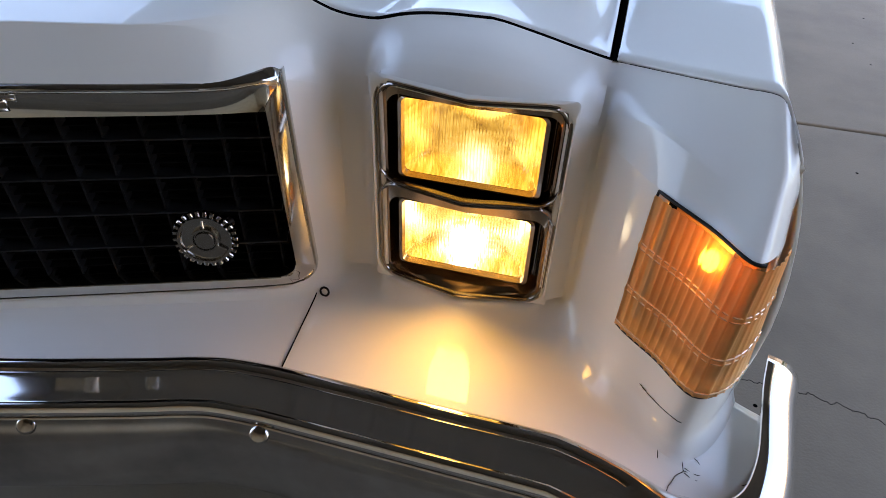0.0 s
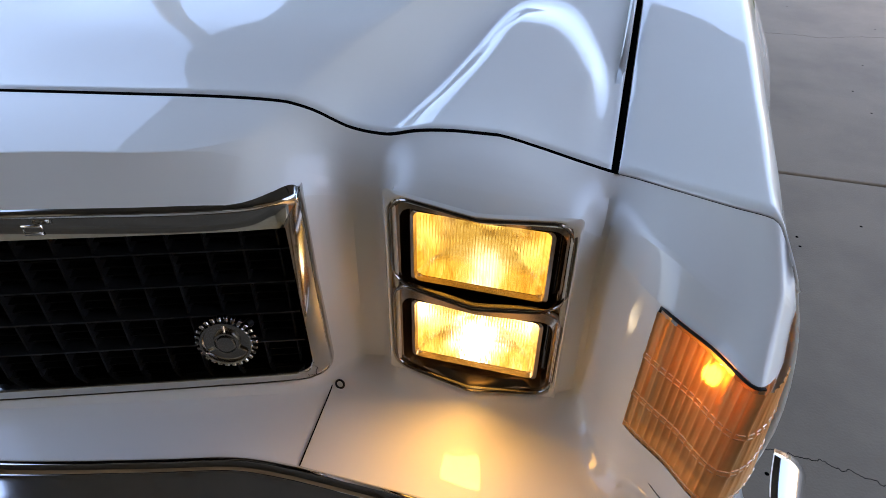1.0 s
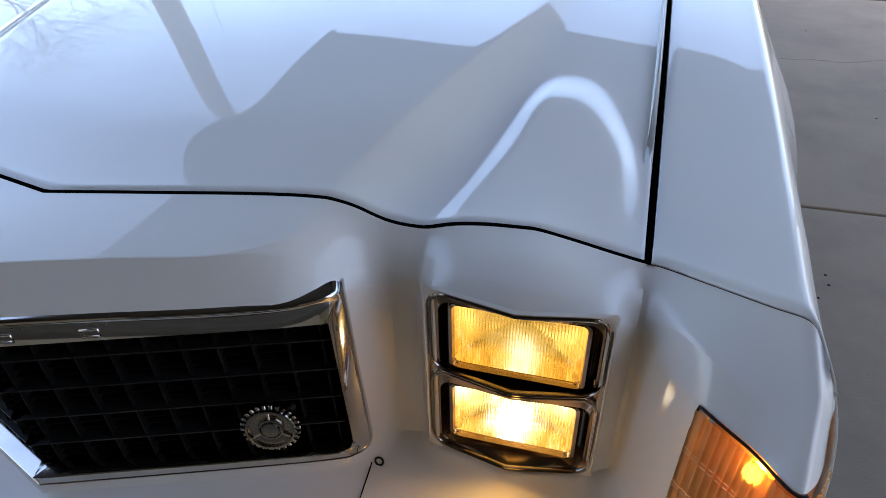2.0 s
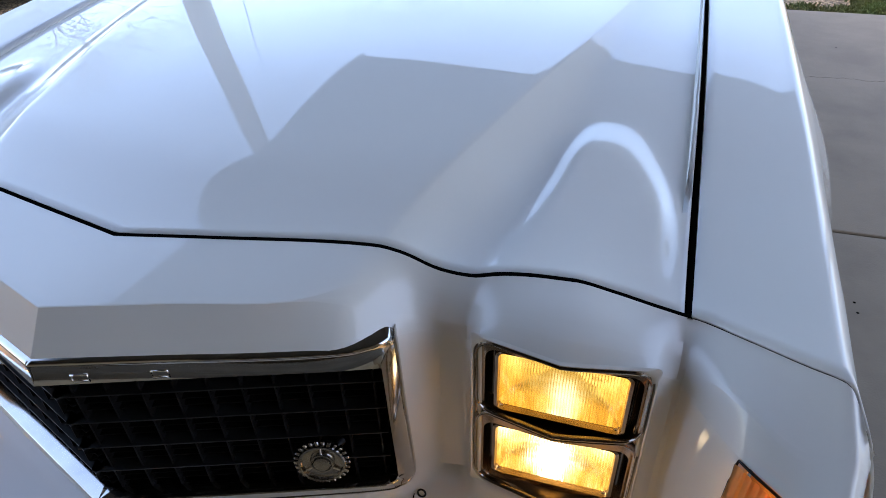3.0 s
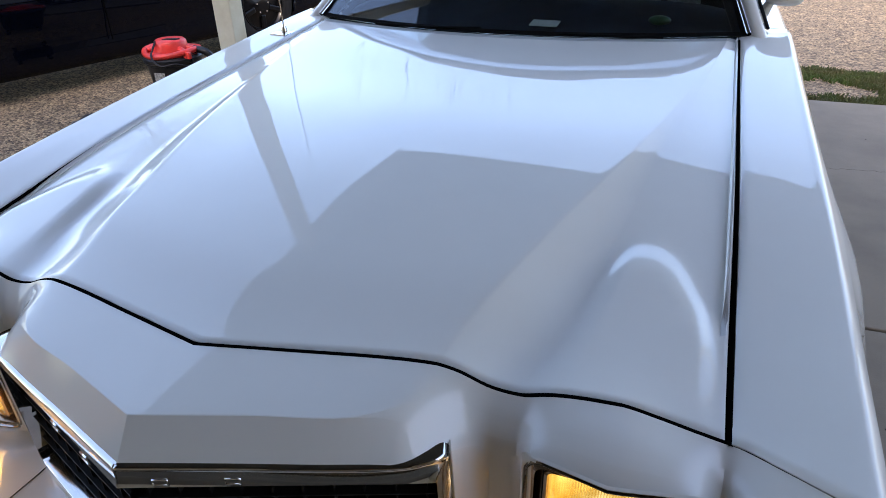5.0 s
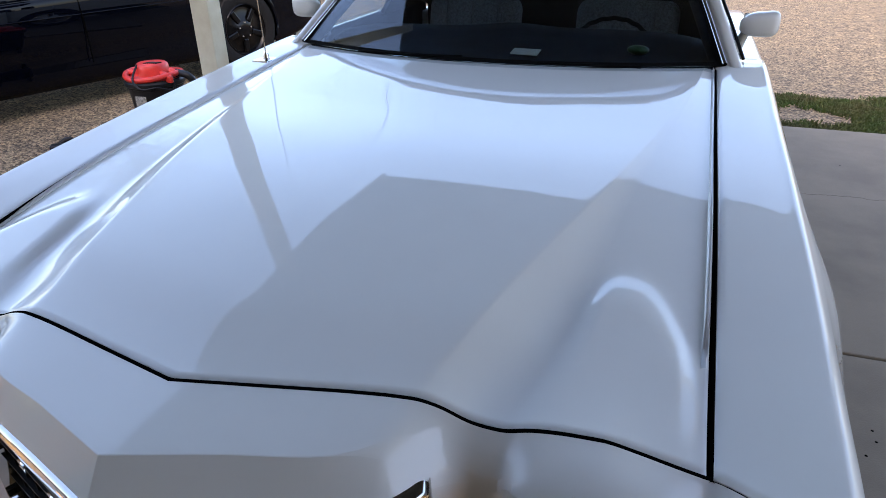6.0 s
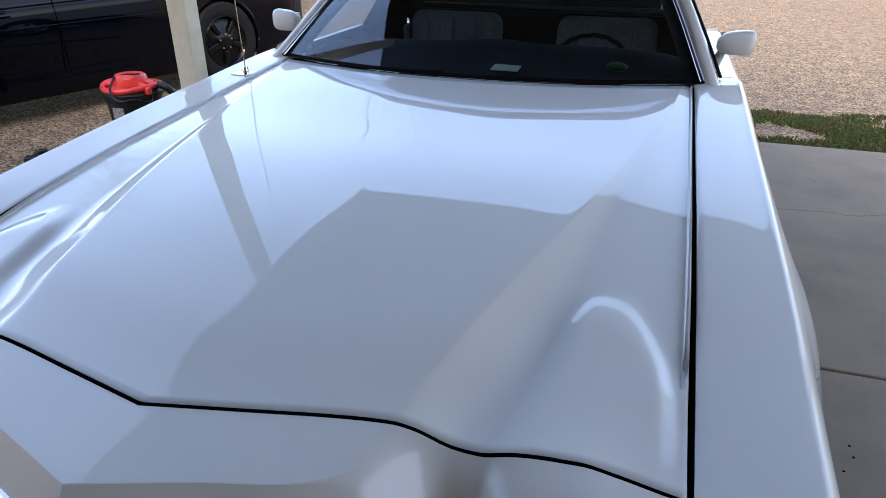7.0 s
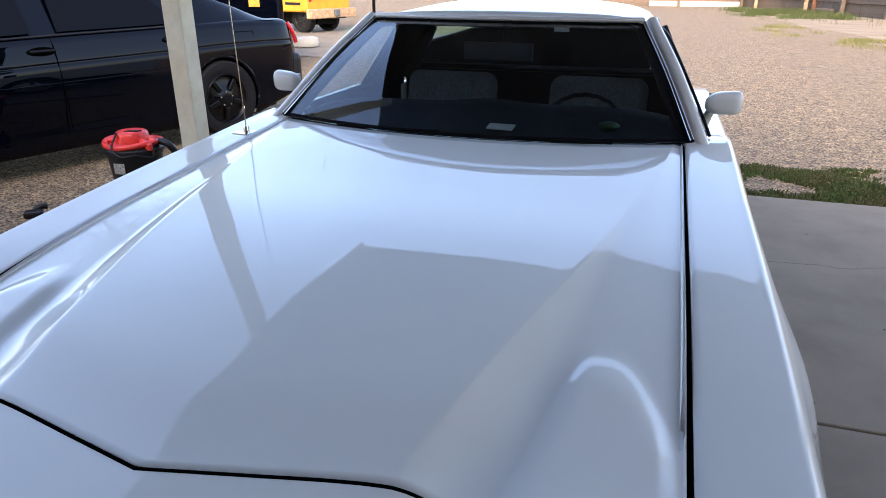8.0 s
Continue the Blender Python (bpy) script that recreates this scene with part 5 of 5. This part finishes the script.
tagged(sheet("soil_patch", soil, SOIL), "bare sandy soil beside the gravel drive", "soil", kind="structure")

fence = thing("fence", "weathered wooden board fence at the back of the yard", "fence")
plank = None
FENCE_LINE = [Vector(p) for p in ((-4, 50.4, 0), (6.3, 50.4, 0), (8.2, 47.2, 0), (9.3, 43.6, 0), (9.95, 39.6, 0), (10.9, 35.9, 0), (14.5, 29.0, 0), (20, 24, 0))]
for p0, p1 in zip(FENCE_LINE, FENCE_LINE[1:]):
    n = int((p1 - p0).length / .155)
    turn = math.atan2(p1.y - p0.y, p1.x - p0.x)
    for k in range(n):
        at = p0.lerp(p1, (k + .5) / n)
        if plank is None:
            plank = block("fence_board", (.148, .025, 1.75), (0, 0, 0), WOOD, fence, bevel=.004)
            b = plank
        else:
            b = new("fence_board", plank.data)
            b.parent = fence
        b.location = (at.x, at.y, .84 + .03 * rng.uniform(-1, 1))
        b.rotation_euler = (.02 * rng.uniform(-1, 1), 0, turn + .08 * rng.uniform(-1, 1))
    if turn < -.1:
        mid = p0.lerp(p1, .5)
        block("fence_rail", ((p1 - p0).length, .05, .10), (mid.x - .06, mid.y - .06, .62), WOOD, fence, bevel=.006, rot=Matrix.Rotation(turn, 3, 'Z'))
for x, y, mat in ((2.2, 50.2, WOOD), (6.2, 50.1, WOOD), (6.9, 48.6, RUST), (8.9, 43.6, RUST), (9.25, 43.2, REDWOOD), (9.8, 39.3, WOOD), (10.8, 35.4, WOOD)):
    block("fence_post", (.20, .20, 2.1), (x, y, 1.0), mat, fence, bevel=.015)
block("gate_sill", (5.9, .14, .34), (3.2, 50.2, .14), WHITE, fence, "pale plank along the foot of the gate", bevel=.01)
sign = block("warning_sign", (.36, .012, .36), (4.05, 50.1, .72), YELLOW, None, bevel=.003, rot=Matrix.Rotation(radians(45), 3, 'Y'))
tagged(sign, "small yellow diamond sign on the gate", "sign")
for lx, ly, ll, la in ((11.3, 33.2, 2.4, -62), (9.3, 40.6, 1.4, -70)):
    tagged(block("timber_log", (ll, .28, .30), (lx, ly, .11), WOOD, None, bevel=.05, rot=Matrix.Rotation(radians(la), 3, 'Z')), "weathered timber baulk lying by the fence", "log", group="timber by the fence")

# ---- yellow truck ----
truck = thing("truck", "yellow utility truck with a rusty cream rear bumper", "truck")
truck.location = (-9.34, 18.2, 0)
truck.rotation_euler = (0, 0, radians(-14.4))
block("truck_body", (3.6, 2.06, 1.62), (-1.86, 1.08, 1.40), YELLOW, truck, "yellow body", bevel=.07, segments=3)
block("truck_skirt", (1.9, .06, .30), (-2.75, .07, .62), YELLOW, truck, "yellow lower side panel", bevel=.02)
block("truck_bumper", (.22, 2.16, .28), (.04, 1.08, .55), RUST, truck, "rusty cream bumper", bevel=.03)
block("bumper_hitch", (.10, .22, .20), (.17, 1.15, .56), GREY, truck, "grey hitch plate", bevel=.02)
tube("bumper_step", [(.10, .9, .42), (.14, 1.6, .41)], .025, BLACK, truck, n=1)
block("truck_slot", (.62, .02, .07), (-.62, .035, .84), BLACK, truck, "black slot", bevel=.006)
block("side_marker", (.10, .02, .12), (-.28, .035, 1.20), ORANGE, truck, "amber marker lamp", bevel=.006)
block("rear_lamp", (.02, .12, .30), (-.055, .20, 1.05), RED_LENS, truck, bevel=.006)
block("truck_frame", (3.2, .9, .42), (-1.8, 1.12, .42), MATTE_BLACK, truck, bevel=.02)
for x in (-.65, -3.0):
    for y in (.52, 1.66):
        road_wheel(truck, (x, y, .38), .41, .26, BLACK, 5, Matrix.Rotation(radians(90 if y < 1 else -90), 3, 'X'))
ty = lathe("painted_tyre", [(.20, 0), (.24, .0), (.34, .03), (.365, .12), (.34, .22), (.25, .25), (.20, .24), (.22, .12), (.20, 0)], WHITE, None, "", (-7.5, 14.45, -.03), None, 28)
tagged(ty, "old tyre painted white lying flat on the ground", "tyre")
block_pole = tube("carport_pole", [(-9.6, 24.0, 0), (-9.6, 24.0, 3.2)], .06, MATTE_BLACK, None, n=1, sides=10)
tagged(block_pole, "dark steel pole standing in the yard", "pole")
tagged(flat("dry_lawn", -9.5, -1.5, 20.2, 49, -.026, DRY_GRASS, 4, 8), "dry olive grass behind the truck", "grass", kind="structure")
tagged(flat("driveway", -14.5, -4.0, 12.5, 20.2, -.022, CONCRETE), "smooth pale concrete apron by the truck", "concrete", kind="structure")


# ---- trees beyond the yard ----
BARK = material("grey_brown_bark", (0.09, 0.07, 0.055), 0.9, color2=(0.05, 0.04, 0.03), scale=12, bump=0.4)
LEAF = material("olive_leaves", (0.05, 0.075, 0.02), 0.7, color2=(0.09, 0.10, 0.035), scale=3)


def grow(verts, faces, tips, rng_, start, heading, length, radius, depth):
    """A limb of tapering rings that forks into thinner ones."""
    at, d, n = Vector(start), Vector(heading).normalized(), 4
    rings = []
    for k in range(n + 1):
        r = radius * (1 - .45 * k / n)
        a = d.orthogonal().normalized()
        b = d.cross(a)
        rings.append(len(verts))
        verts += [tuple(at + a * r * math.cos(q) + b * r * math.sin(q)) for q in (0, 1.257, 2.513, 3.770, 5.027)]
        if k < n:
            d = (d + Vector((rng_.gauss(0, .13), rng_.gauss(0, .13), rng_.gauss(.03, .08)))).normalized()
            at = at + d * length / n
    for i, j in zip(rings, rings[1:]):
        faces += [(i + q, i + (q + 1) % 5, j + (q + 1) % 5, j + q) for q in range(5)]
    if depth == 0:
        tips.append(at)
        return
    for k in range(3 if depth > 1 else 4):
        side = Vector((rng_.gauss(0, 1), rng_.gauss(0, 1), rng_.gauss(.25, .5))).normalized()
        grow(verts, faces, tips, rng_, at, d * .75 + side * .7, length * rng_.uniform(.62, .82), radius * .52, depth - 1)


def tree(label, at, height, seed, leaves):
    rng_ = random.Random(seed)
    t = thing("tree", label, "tree", at)
    verts, faces, tips = [], [], []
    grow(verts, faces, tips, rng_, (0, 0, -.1), (.05, 0, 1), height * .32, height * (.006 if leaves < 4 else .012), 5)
    me = bpy.data.meshes.new("trunk")
    me.from_pydata(verts, [], faces)
    link("trunk", me, BARK, t, "forked trunk with thin branches")
    verts, faces = [], []
    for p in tips:
        for _ in range(leaves):
            c = p + Vector((rng_.gauss(0, .5), rng_.gauss(0, .5), rng_.gauss(0, .4)))
            a, b = [Vector((rng_.gauss(0, 1), rng_.gauss(0, 1), rng_.gauss(0, 1))).normalized() * .055 for _ in range(2)]
            i = len(verts)
            verts += [tuple(c - a), tuple(c + b * .6), tuple(c + a), tuple(c - b * .6)]
            faces.append((i, i + 1, i + 2, i + 3))
    if faces:
        me = bpy.data.meshes.new("crown")
        me.from_pydata(verts, [], faces)
        link("crown", me, LEAF, t, "thin crown of small olive leaves", smooth=False)


tree("tall bare tree with thin forked branches beyond the yard", (-11.9, 25.5, 0), 14.0, 4, 1)
tree("olive-leaved tree with a thin uneven crown", (-25.5, 17.5, 0), 16.0, 8, 14)
